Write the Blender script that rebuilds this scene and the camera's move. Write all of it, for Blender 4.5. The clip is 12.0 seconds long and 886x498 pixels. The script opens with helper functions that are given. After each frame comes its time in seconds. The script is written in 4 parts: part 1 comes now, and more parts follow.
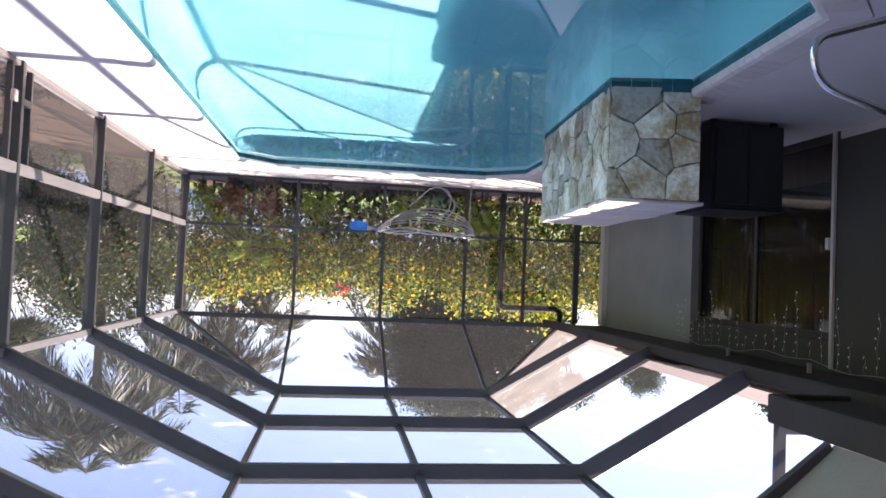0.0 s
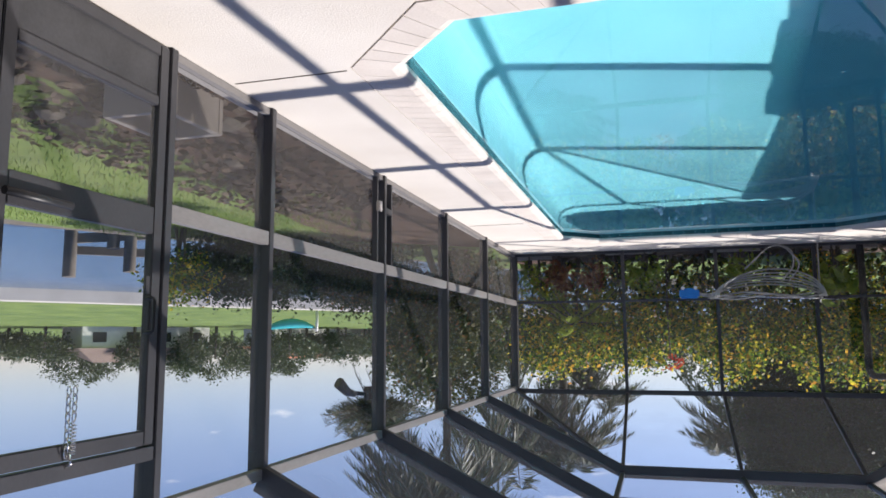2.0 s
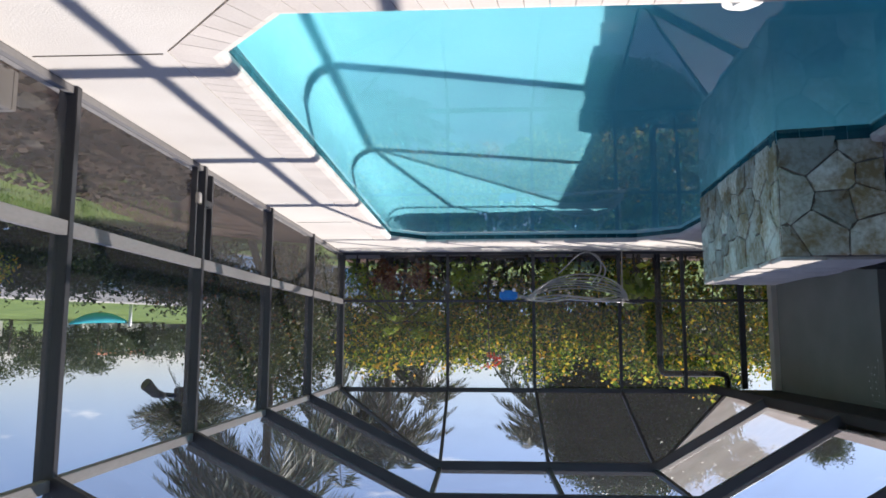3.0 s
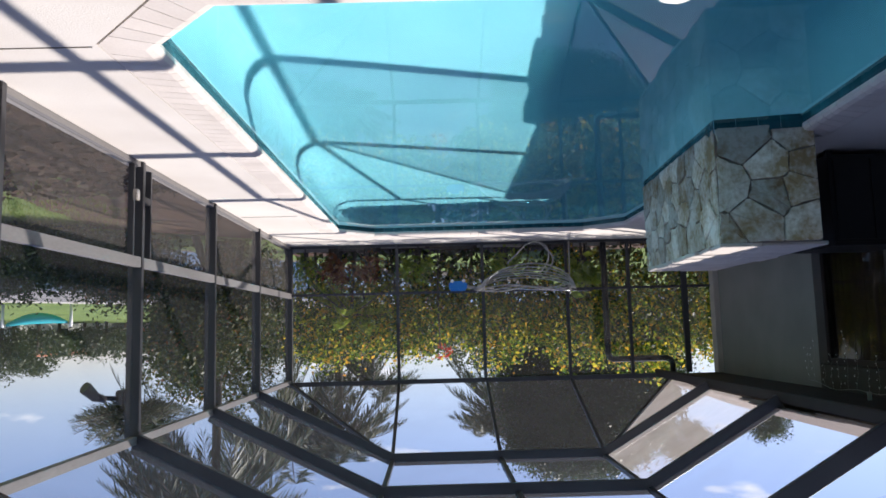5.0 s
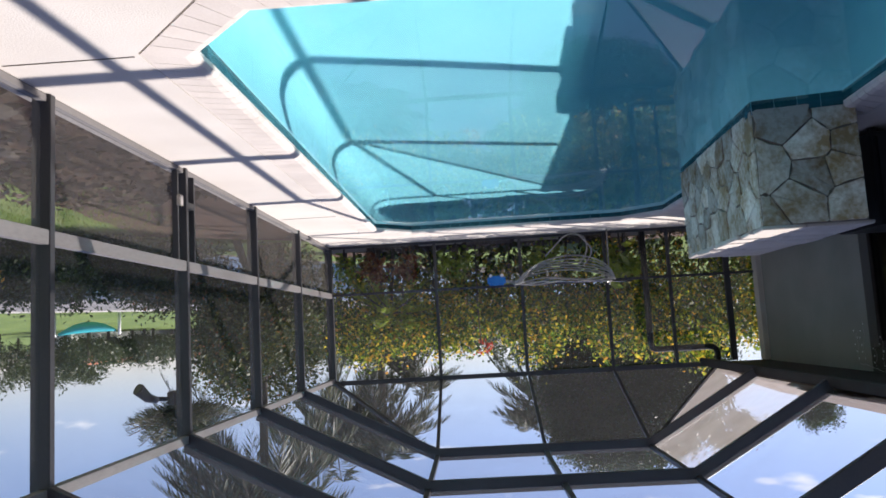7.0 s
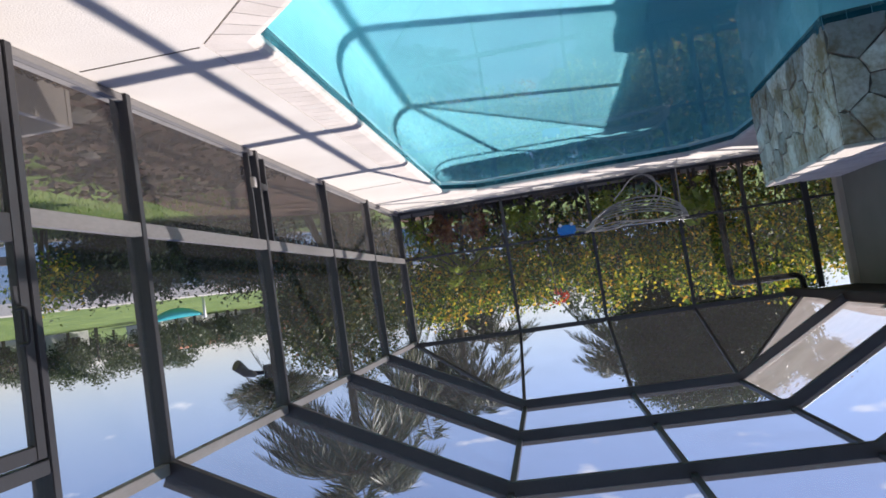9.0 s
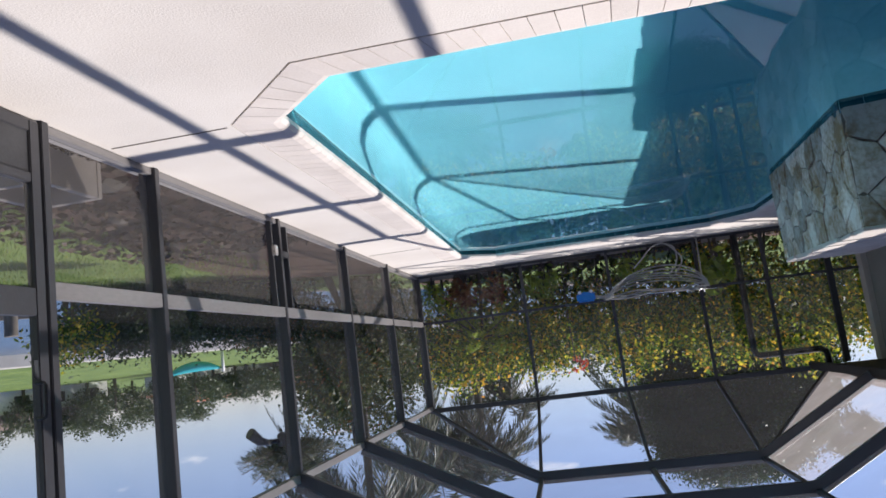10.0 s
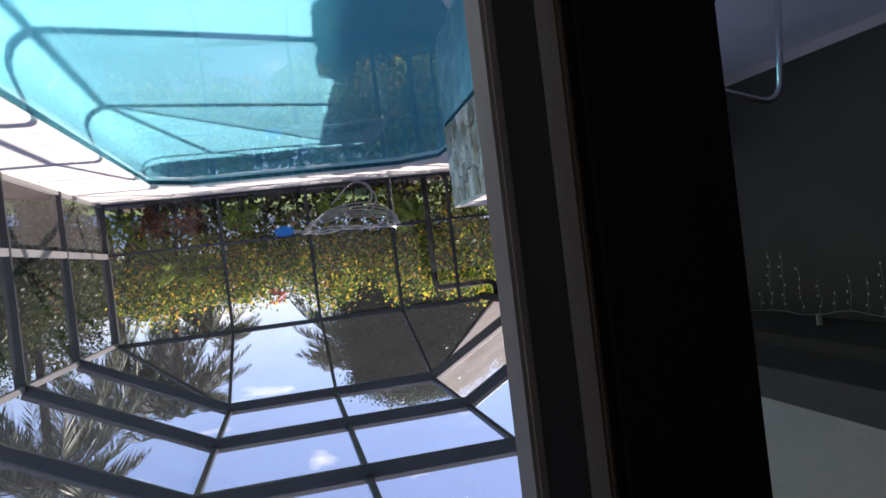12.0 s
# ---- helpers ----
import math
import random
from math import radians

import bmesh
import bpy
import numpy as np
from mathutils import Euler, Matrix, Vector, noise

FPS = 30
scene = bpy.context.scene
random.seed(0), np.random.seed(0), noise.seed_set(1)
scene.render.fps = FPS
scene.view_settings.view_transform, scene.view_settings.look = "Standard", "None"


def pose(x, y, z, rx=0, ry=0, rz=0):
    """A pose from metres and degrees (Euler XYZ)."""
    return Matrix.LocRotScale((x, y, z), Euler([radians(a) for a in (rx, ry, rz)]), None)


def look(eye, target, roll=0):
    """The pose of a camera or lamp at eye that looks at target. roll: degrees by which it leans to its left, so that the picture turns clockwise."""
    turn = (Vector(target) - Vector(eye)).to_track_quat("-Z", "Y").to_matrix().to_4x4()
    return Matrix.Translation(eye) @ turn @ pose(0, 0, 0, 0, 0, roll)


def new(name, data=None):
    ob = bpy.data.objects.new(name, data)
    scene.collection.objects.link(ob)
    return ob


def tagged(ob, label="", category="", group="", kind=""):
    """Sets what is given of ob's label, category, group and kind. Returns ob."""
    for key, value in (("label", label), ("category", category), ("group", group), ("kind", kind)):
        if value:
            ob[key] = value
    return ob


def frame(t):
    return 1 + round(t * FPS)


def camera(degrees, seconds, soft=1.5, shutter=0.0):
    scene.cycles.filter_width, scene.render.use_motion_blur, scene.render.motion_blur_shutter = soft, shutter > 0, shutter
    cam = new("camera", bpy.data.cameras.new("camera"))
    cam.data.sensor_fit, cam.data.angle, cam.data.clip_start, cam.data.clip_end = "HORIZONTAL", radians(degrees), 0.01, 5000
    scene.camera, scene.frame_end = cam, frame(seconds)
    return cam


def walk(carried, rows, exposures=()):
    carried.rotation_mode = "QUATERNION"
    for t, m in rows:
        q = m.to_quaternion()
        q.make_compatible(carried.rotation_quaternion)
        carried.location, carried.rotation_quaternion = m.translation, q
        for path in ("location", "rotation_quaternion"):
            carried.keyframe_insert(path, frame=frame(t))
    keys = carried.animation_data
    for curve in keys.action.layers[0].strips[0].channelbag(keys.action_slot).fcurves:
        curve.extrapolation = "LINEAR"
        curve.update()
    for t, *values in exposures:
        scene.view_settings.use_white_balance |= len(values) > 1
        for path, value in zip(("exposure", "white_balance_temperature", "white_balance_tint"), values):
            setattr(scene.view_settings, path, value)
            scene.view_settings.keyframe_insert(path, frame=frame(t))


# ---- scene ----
cam = camera(62.9, 12.0, soft=1.65)
PATH = [
    (0, (1.139, 0.421, 1.639), (0.856, 2.399, 1.562), -177.6),
    (0.5, (1.181, 0.492, 1.602), (1.362, 2.482, 1.506), -178.4),
    (0.6, (1.285, 0.467, 1.598), (1.611, 2.437, 1.49), -178.0),
    (1, (1.305, 0.489, 1.597), (1.59, 2.462, 1.429), 179.3),
    (1.5, (1.321, 0.469, 1.6), (1.806, 2.399, 1.4), 179.6),
    (2, (1.347, 0.459, 1.574), (1.908, 2.362, 1.32), 179.7),
    (2.5, (1.363, 0.491, 1.557), (1.781, 2.437, 1.36), 179.8),
    (3, (1.286, 0.468, 1.55), (1.393, 2.45, 1.305), 180.1),
    (3.2, (1.329, 0.463, 1.53), (1.334, 2.447, 1.275), -179.4),
    (5, (1.256, 0.486, 1.529), (1.227, 2.474, 1.311), 178.5),
    (5.5, (1.236, 0.485, 1.546), (1.24, 2.474, 1.341), 178.6),
    (6, (1.255, 0.482, 1.53), (1.284, 2.471, 1.324), 178.7),
    (6.5, (1.256, 0.47, 1.563), (1.306, 2.458, 1.347), 177.7),
    (8.3, (1.31, 0.413, 1.566), (1.422, 2.403, 1.397), 173.7),
    (8.5, (1.289, 0.418, 1.557), (1.385, 2.411, 1.411), 172.0),
    (9, (1.321, 0.391, 1.574), (1.585, 2.37, 1.453), 171.5),
    (9.5, (1.325, 0.357, 1.526), (1.585, 2.324, 1.274), 175.1),
    (9.9, (1.255, 0.32, 1.482), (1.526, 2.277, 1.174), 173.0),
    (10, (1.272, 0.351, 1.454), (1.568, 2.308, 1.17), 172.8),
    (10.5, (1.271, 0.334, 1.384), (1.188, 2.323, 1.189), 172.3),
    (11, (1.21, 0.277, 1.342), (0.734, 2.215, 1.207), 170.5),
    (11.3, (1.125, 0.202, 1.381), (0.658, 2.144, 1.268), 170.5),
    (11.5, (1.009, 0.171, 1.393), (0.592, 2.124, 1.301), 171.1),
    (12, (0.867, 0.136, 1.385), (0.44, 2.09, 1.393), 173.2),
]
walk(cam, [(t, look(eye, target, roll)) for t, eye, target, roll in PATH],
     [(0.0, 1.6, 7000, 23), (0.5, 1.0, 7000, 22), (1.0, 0.68, 6600, 18), (3.0, 0.52, 6350, 12), (6.5, 0.58, 6450, 15), (9.0, 0.55, 6400, 15), (10.5, 0.3, 6250, 14), (11.0, 0.3, 6400, 14), (11.5, 0.52, 6450, 15), (12.0, 0.92, 6450, 18)])

# ---- world, sun, exposure ----
SUN = Vector((-0.84, 0.69, 1.0)).normalized()
world = bpy.data.worlds.new("world")
scene.world = world
world.use_nodes = True
wn = world.node_tree.nodes
wl = world.node_tree.links
sky = wn.new("ShaderNodeTexSky")
sky.sky_type = "NISHITA"
sky.sun_disc = False
sky.sun_elevation = math.asin(SUN.z)
sky.sun_rotation = math.atan2(SUN.x, SUN.y)
sky.air_density = 1.0
sky.altitude = 1200
sky.dust_density = 0.5
sky.ozone_density = 1.6
wtc = wn.new("ShaderNodeTexCoord")
wmap = wn.new("ShaderNodeMapping")
wmap.inputs["Scale"].default_value = (2.2, 2.2, 6.5)
wl.new(wtc.outputs["Generated"], wmap.inputs["Vector"])
wnoise = wn.new("ShaderNodeTexNoise")
wnoise.inputs["Scale"].default_value = 4.0
wnoise.inputs["Detail"].default_value = 6
wl.new(wmap.outputs["Vector"], wnoise.inputs["Vector"])
wramp = wn.new("ShaderNodeValToRGB")
wramp.color_ramp.elements[0].position = 0.62
wramp.color_ramp.elements[0].color = (0, 0, 0, 1)
wramp.color_ramp.elements[1].position = 0.74
wramp.color_ramp.elements[1].color = (1, 1, 1, 1)
wl.new(wnoise.outputs["Fac"], wramp.inputs["Fac"])
wmix = wn.new("ShaderNodeMixRGB")
wmix.inputs["Color2"].default_value = (9.0, 9.2, 9.6, 1)
wl.new(wramp.outputs["Color"], wmix.inputs["Fac"])
wtint = wn.new("ShaderNodeMixRGB")
wtint.blend_type = "MULTIPLY"
wtint.inputs["Fac"].default_value = 1.0
wtint.inputs["Color2"].default_value = (1.04, 0.96, 1.08, 1)
wl.new(sky.outputs["Color"], wtint.inputs["Color1"])
wl.new(wtint.outputs["Color"], wmix.inputs["Color1"])
wl.new(wmix.outputs["Color"], wn["Background"].inputs["Color"])
wn["Background"].inputs["Strength"].default_value = 0.085

sun_data = bpy.data.lights.new("sun", "SUN")
sun_data.energy = 5.0
sun_data.angle = radians(0.53)
sun_data.color = (1.0, 0.95, 0.88)
sun_ob = new("sun", sun_data)
sun_ob.matrix_world = look(SUN * 60, (0, 0, 0))

# ---- materials ----


def mat_nodes(name):
    m = bpy.data.materials.new(name)
    m.use_nodes = True
    return m, m.node_tree.nodes, m.node_tree.links, m.node_tree.nodes["Principled BSDF"]


def surface(name, c1, c2, rough=0.6, metal=0.0, scale=6.0, fine=60.0, bump=0.1, vary=0.0, spec=0.5, contrast=0.5, stretch=(1, 1, 1)):
    """Two-scale mottled paint, stone or metal; vary: spread between separate pieces."""
    m, n, l, b = mat_nodes(name)
    tc = n.new("ShaderNodeTexCoord")
    mp = n.new("ShaderNodeMapping")
    mp.inputs["Scale"].default_value = stretch
    l.new(tc.outputs["Object"], mp.inputs["Vector"])
    big = n.new("ShaderNodeTexNoise")
    big.inputs["Scale"].default_value = scale
    big.inputs["Detail"].default_value = 5
    small = n.new("ShaderNodeTexNoise")
    small.inputs["Scale"].default_value = fine
    small.inputs["Detail"].default_value = 4
    for q in (big, small):
        l.new(mp.outputs["Vector"], q.inputs["Vector"])
    mixf = n.new("ShaderNodeMath")
    mixf.operation = "MULTIPLY_ADD"
    l.new(small.outputs["Fac"], mixf.inputs[0])
    mixf.inputs[1].default_value = 0.35
    addf = n.new("ShaderNodeMath")
    addf.operation = "MULTIPLY"
    addf.inputs[1].default_value = 0.65
    l.new(big.outputs["Fac"], addf.inputs[0])
    l.new(addf.outputs[0], mixf.inputs[2])
    ramp = n.new("ShaderNodeValToRGB")
    ramp.color_ramp.elements[0].position = 0.5 - contrast * 0.4
    ramp.color_ramp.elements[1].position = 0.5 + contrast * 0.4
    ramp.color_ramp.elements[0].color = (*c1, 1)
    ramp.color_ramp.elements[1].color = (*c2, 1)
    l.new(mixf.outputs[0], ramp.inputs["Fac"])
    out = ramp.outputs["Color"]
    if vary:
        oi = n.new("ShaderNodeObjectInfo")
        hs = n.new("ShaderNodeHueSaturation")
        mr = n.new("ShaderNodeMapRange")
        mr.inputs["To Min"].default_value = 1 - vary
        mr.inputs["To Max"].default_value = 1 + vary
        l.new(oi.outputs["Random"], mr.inputs["Value"])
        l.new(mr.outputs[0], hs.inputs["Value"])
        l.new(out, hs.inputs["Color"])
        out = hs.outputs["Color"]
    l.new(out, b.inputs["Base Color"])
    b.inputs["Roughness"].default_value = rough
    b.inputs["Metallic"].default_value = metal
    b.inputs["Specular IOR Level"].default_value = spec
    if bump:
        bp = n.new("ShaderNodeBump")
        bp.inputs["Strength"].default_value = bump
        bp.inputs["Distance"].default_value = 0.01
        l.new(small.outputs["Fac"], bp.inputs["Height"])
        l.new(bp.outputs["Normal"], b.inputs["Normal"])
    return m


def leaf_mat(name, cols, translucent=0.45, rough=0.5):
    """Leaves: colour differs from leaf to leaf, light comes through them."""
    m, n, l, b = mat_nodes(name)
    geo = n.new("ShaderNodeNewGeometry")
    ramp = n.new("ShaderNodeValToRGB")
    els = ramp.color_ramp.elements
    while len(els) < len(cols):
        els.new(0.5)
    for e, (p, c) in zip(els, cols):
        e.position = p
        e.color = (*c, 1)
    l.new(geo.outputs["Random Per Island"], ramp.inputs["Fac"])
    l.new(ramp.outputs["Color"], b.inputs["Base Color"])
    b.inputs["Roughness"].default_value = rough
    tr = n.new("ShaderNodeBsdfTranslucent")
    l.new(ramp.outputs["Color"], tr.inputs["Color"])
    mx = n.new("ShaderNodeMixShader")
    mx.inputs["Fac"].default_value = translucent
    l.new(b.outputs[0], mx.inputs[1])
    l.new(tr.outputs[0], mx.inputs[2])
    l.new(mx.outputs[0], n["Material Output"].inputs["Surface"])
    return m


def mesh_mat(name, col, cover, through_share=0.5):
    """Insect screen: mostly holes, the threads scatter light to both sides."""
    m, n, l, b = mat_nodes(name)
    n.remove(b)
    tp = n.new("ShaderNodeBsdfTransparent")
    df = n.new("ShaderNodeBsdfDiffuse")
    tl = n.new("ShaderNodeBsdfTranslucent")
    tc = n.new("ShaderNodeTexCoord")
    nz = n.new("ShaderNodeTexNoise")
    nz.inputs["Scale"].default_value = 1.6
    nz.inputs["Detail"].default_value = 5
    l.new(tc.outputs["Object"], nz.inputs["Vector"])
    mr = n.new("ShaderNodeMapRange")
    mr.inputs["From Min"].default_value = 0.3
    mr.inputs["From Max"].default_value = 0.7
    mr.inputs["To Min"].default_value = cover * 0.85
    mr.inputs["To Max"].default_value = min(1.0, cover * 1.15)
    l.new(nz.outputs["Fac"], mr.inputs["Value"])
    df.inputs["Color"].default_value = (*col, 1)
    tl.inputs["Color"].default_value = (*col, 1)
    a = n.new("ShaderNodeMixShader")
    a.inputs["Fac"].default_value = through_share
    l.new(df.outputs[0], a.inputs[1])
    l.new(tl.outputs[0], a.inputs[2])
    c = n.new("ShaderNodeMixShader")
    l.new(mr.outputs[0], c.inputs["Fac"])
    l.new(tp.outputs[0], c.inputs[1])
    l.new(a.outputs[0], c.inputs[2])
    l.new(c.outputs[0], n["Material Output"].inputs["Surface"])
    return m


def water_mat(name, tint, ripple, scale, ior=1.1):
    """Clear water: the view bends into it, the surface mirrors more at a low angle."""
    m, n, l, b = mat_nodes(name)
    n.remove(b)
    tp = n.new("ShaderNodeBsdfRefraction")
    tp.inputs["Color"].default_value = (*tint, 1)
    tp.inputs["Roughness"].default_value = 0.0
    tp.inputs["IOR"].default_value = ior
    gl = n.new("ShaderNodeBsdfGlossy")
    gl.inputs["Roughness"].default_value = 0.0
    lw = n.new("ShaderNodeLayerWeight")
    lw.inputs["Blend"].default_value = 0.5
    pw = n.new("ShaderNodeMath")
    pw.operation = "POWER"
    pw.inputs[1].default_value = 5.0
    l.new(lw.outputs["Facing"], pw.inputs[0])
    fr = n.new("ShaderNodeMath")
    fr.operation = "MULTIPLY_ADD"
    fr.inputs[1].default_value = 0.95
    fr.inputs[2].default_value = 0.02
    l.new(pw.outputs[0], fr.inputs[0])
    nz = n.new("ShaderNodeTexNoise")
    nz.inputs["Scale"].default_value = scale
    nz.inputs["Detail"].default_value = 3
    tc = n.new("ShaderNodeTexCoord")
    l.new(tc.outputs["Object"], nz.inputs["Vector"])
    bp = n.new("ShaderNodeBump")
    bp.inputs["Strength"].default_value = ripple
    bp.inputs["Distance"].default_value = 0.02
    l.new(nz.outputs["Fac"], bp.inputs["Height"])
    l.new(bp.outputs["Normal"], gl.inputs["Normal"])
    mx = n.new("ShaderNodeMixShader")
    l.new(fr.outputs[0], mx.inputs["Fac"])
    l.new(tp.outputs[0], mx.inputs[1])
    l.new(gl.outputs[0], mx.inputs[2])
    l.new(mx.outputs[0], n["Material Output"].inputs["Surface"])
    return m


def glass_mat(name, tint):
    m, n, l, b = mat_nodes(name)
    n.remove(b)
    tp = n.new("ShaderNodeBsdfTransparent")
    tp.inputs["Color"].default_value = (*tint, 1)
    gl = n.new("ShaderNodeBsdfGlossy")
    gl.inputs["Roughness"].default_value = 0.01
    lw = n.new("ShaderNodeLayerWeight")
    lw.inputs["Blend"].default_value = 0.5
    pw = n.new("ShaderNodeMath")
    pw.operation = "POWER"
    pw.inputs[1].default_value = 5.0
    l.new(lw.outputs["Facing"], pw.inputs[0])
    fr = n.new("ShaderNodeMath")
    fr.operation = "MULTIPLY_ADD"
    fr.inputs[1].default_value = 0.90
    fr.inputs[2].default_value = 0.04
    l.new(pw.outputs[0], fr.inputs[0])
    mx = n.new("ShaderNodeMixShader")
    l.new(fr.outputs[0], mx.inputs["Fac"])
    l.new(tp.outputs[0], mx.inputs[1])
    l.new(gl.outputs[0], mx.inputs[2])
    l.new(mx.outputs[0], n["Material Output"].inputs["Surface"])
    return m


DECK = surface("cool_deck_concrete", (0.66, 0.60, 0.54), (0.80, 0.75, 0.69), 0.85, scale=1.1, fine=90, bump=0.25)
COPING = surface("coping_concrete", (0.66, 0.59, 0.53), (0.80, 0.73, 0.67), 0.8, scale=3, fine=80, bump=0.2, vary=0.05)
PLASTER = surface("pool_plaster", (0.38, 0.60, 0.69), (0.49, 0.70, 0.79), 0.8, scale=0.9, fine=14, bump=0.02)
TILE = surface("waterline_tile", (0.012, 0.06, 0.08), (0.025, 0.11, 0.13), 0.25, scale=5, fine=40, bump=0.05, vary=0.2)
WATER = water_mat("pool_water", (0.45, 0.85, 0.875), 0.02, 1.3)
CANAL_W = surface("canal_water", (0.035, 0.085, 0.16), (0.06, 0.13, 0.23), 0.22, scale=0.25, fine=2.2, bump=0.7)
BRONZE = surface("bronze_aluminium", (0.038, 0.038, 0.043), (0.064, 0.062, 0.066), 0.42, 0.0, scale=2.5, fine=120, bump=0.03, spec=0.4, stretch=(1, 1, 0.4))
SCREEN = mesh_mat("screen_cloth", (0.18, 0.172, 0.175), 0.17)
SCREEN_LOW = mesh_mat("dense_screen_cloth", (0.22, 0.20, 0.18), 0.46)
SHEET_PAN = surface("beige_roof_pan", (0.21, 0.175, 0.16), (0.27, 0.23, 0.205), 0.7, scale=2, fine=30)
# lit copy of the bronze: sunlight on the garden-wall rails put into the colour
SUNLIT_RAIL = surface("sunlit_bronze", (0.17, 0.158, 0.155), (0.26, 0.245, 0.235), 0.6, scale=3, fine=60, bump=0.05, stretch=(1, 0.3, 1))
SHEET = mesh_mat("beige_translucent_sheet", (0.60, 0.53, 0.48), 0.5, 0.5)
# same cloth made denser and lighter, to paint in its grey grazing-angle glow
SCREEN_HAZE = mesh_mat("painted_haze_screen", (0.20, 0.195, 0.20), 0.26)
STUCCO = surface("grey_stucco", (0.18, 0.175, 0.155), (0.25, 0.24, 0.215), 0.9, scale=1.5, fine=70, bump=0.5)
# shaded copy of the house stucco: the shade under the eave darkens its colour
STUCCO_SHADE = surface("shaded_olive_stucco", (0.040, 0.036, 0.026), (0.058, 0.052, 0.040), 0.9, scale=1.5, fine=70, bump=0.5)
TRIM = surface("pale_trim", (0.42, 0.37, 0.32), (0.52, 0.47, 0.42), 0.6, scale=3, fine=50)
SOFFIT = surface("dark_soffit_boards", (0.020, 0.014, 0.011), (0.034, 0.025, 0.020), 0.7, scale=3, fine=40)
SHINGLE = surface("weathered_shingle", (0.13, 0.095, 0.075), (0.29, 0.22, 0.18), 0.9, scale=3, fine=30, bump=0.5, stretch=(0.4, 3, 1))
DARKWOOD = surface("dark_stained_wood", (0.018, 0.013, 0.010), (0.035, 0.026, 0.020), 0.5, scale=4, fine=60, stretch=(6, 6, 0.6))
BLACKBOX = surface("black_enamel", (0.012, 0.012, 0.013), (0.022, 0.022, 0.023), 0.4, scale=3, fine=40)
# near-black colour puts the post's underexposed silhouette into the timber
JAMBWOOD = surface("silhouette_timber", (0.004, 0.0035, 0.0035), (0.008, 0.007, 0.006), 0.9, scale=4, fine=60, spec=0.04, stretch=(6, 6, 0.6))
CHANNEL = surface("dull_metal_channel", (0.10, 0.09, 0.085), (0.15, 0.135, 0.125), 0.6, scale=3, fine=60, bump=0.05)
JAMBSTRIP = surface("brown_stop_strip", (0.028, 0.022, 0.017), (0.042, 0.034, 0.027), 0.8, scale=4, fine=60, spec=0.15, stretch=(6, 6, 0.6))
GLASS = glass_mat("dark_door_glass", (0.62, 0.60, 0.57))
CHROME = surface("polished_steel", (0.70, 0.69, 0.67), (0.80, 0.79, 0.77), 0.12, 1.0, scale=4, fine=60, bump=0.01)
STONE = surface("flagstone", (0.33, 0.22, 0.11), (0.70, 0.64, 0.57), 0.7, scale=3.6, fine=24, bump=0.6, vary=0.42, contrast=0.25)
MORTAR = surface("dark_mortar", (0.13, 0.11, 0.085), (0.22, 0.19, 0.155), 0.95, scale=6, fine=60, bump=0.5)
CAPSTONE = surface("pale_cap_slab", (0.55, 0.49, 0.43), (0.72, 0.66, 0.59), 0.8, scale=4, fine=50, bump=0.4)
GRASS = surface("lawn", (0.07, 0.13, 0.022), (0.20, 0.28, 0.06), 0.95, scale=0.5, fine=22, bump=0.6, contrast=0.35)
MULCH = surface("bark_mulch", (0.035, 0.018, 0.012), (0.14, 0.075, 0.05), 0.95, scale=9, fine=45, bump=0.8)
SEAWALL = surface("seawall_concrete", (0.50, 0.46, 0.41), (0.66, 0.62, 0.56), 0.85, scale=1, fine=18, bump=0.3)
TIMBER = surface("weathered_timber", (0.10, 0.085, 0.07), (0.20, 0.175, 0.145), 0.85, scale=3, fine=30, bump=0.4)
BARK = surface("bark", (0.07, 0.058, 0.046), (0.17, 0.145, 0.115), 0.9, scale=5, fine=24, bump=0.9, stretch=(1, 1, 0.3))
BLUE = surface("blue_plastic", (0.015, 0.16, 0.52), (0.03, 0.24, 0.66), 0.35, scale=6, fine=60, bump=0.05)
HOSE = surface("grey_vinyl_hose", (0.26, 0.25, 0.235), (0.40, 0.385, 0.36), 0.4, scale=6, fine=120, bump=0.15)
PIPE = surface("black_pipe", (0.012, 0.012, 0.013), (0.025, 0.025, 0.027), 0.45, scale=4, fine=60)
WIRE = surface("pale_wire", (0.30, 0.29, 0.26), (0.42, 0.41, 0.37), 0.5, bump=0)
BULB = surface("clear_bulb", (0.75, 0.75, 0.72), (0.85, 0.85, 0.82), 0.15, bump=0)
LAMPGREY = surface("floodlight_bronze", (0.03, 0.03, 0.033), (0.06, 0.06, 0.064), 0.45, bump=0.05)
TURQ = surface("turquoise_canvas", (0.02, 0.38, 0.42), (0.04, 0.50, 0.54), 0.6, scale=3, fine=30)
WHITE = surface("white_paint", (0.70, 0.69, 0.66), (0.82, 0.81, 0.78), 0.6, scale=2, fine=30)
ROOFRED = surface("terracotta_roof", (0.34, 0.13, 0.07), (0.52, 0.22, 0.12), 0.85, scale=1, fine=12, bump=0.4)
PINK = surface("pale_pink_render", (0.55, 0.42, 0.36), (0.66, 0.52, 0.45), 0.85, scale=1, fine=12)
HEDGE_L = leaf_mat("hedge_leaves", [(0.0, (0.03, 0.07, 0.012)), (0.42, (0.11, 0.19, 0.025)), (0.66, (0.34, 0.42, 0.04)), (0.84, (0.70, 0.55, 0.05)), (1.0, (0.70, 0.34, 0.05))], 0.66)
TREE_L = leaf_mat("tree_leaves", [(0.0, (0.016, 0.034, 0.010)), (0.6, (0.03, 0.062, 0.015)), (1.0, (0.055, 0.10, 0.025))], 0.3)
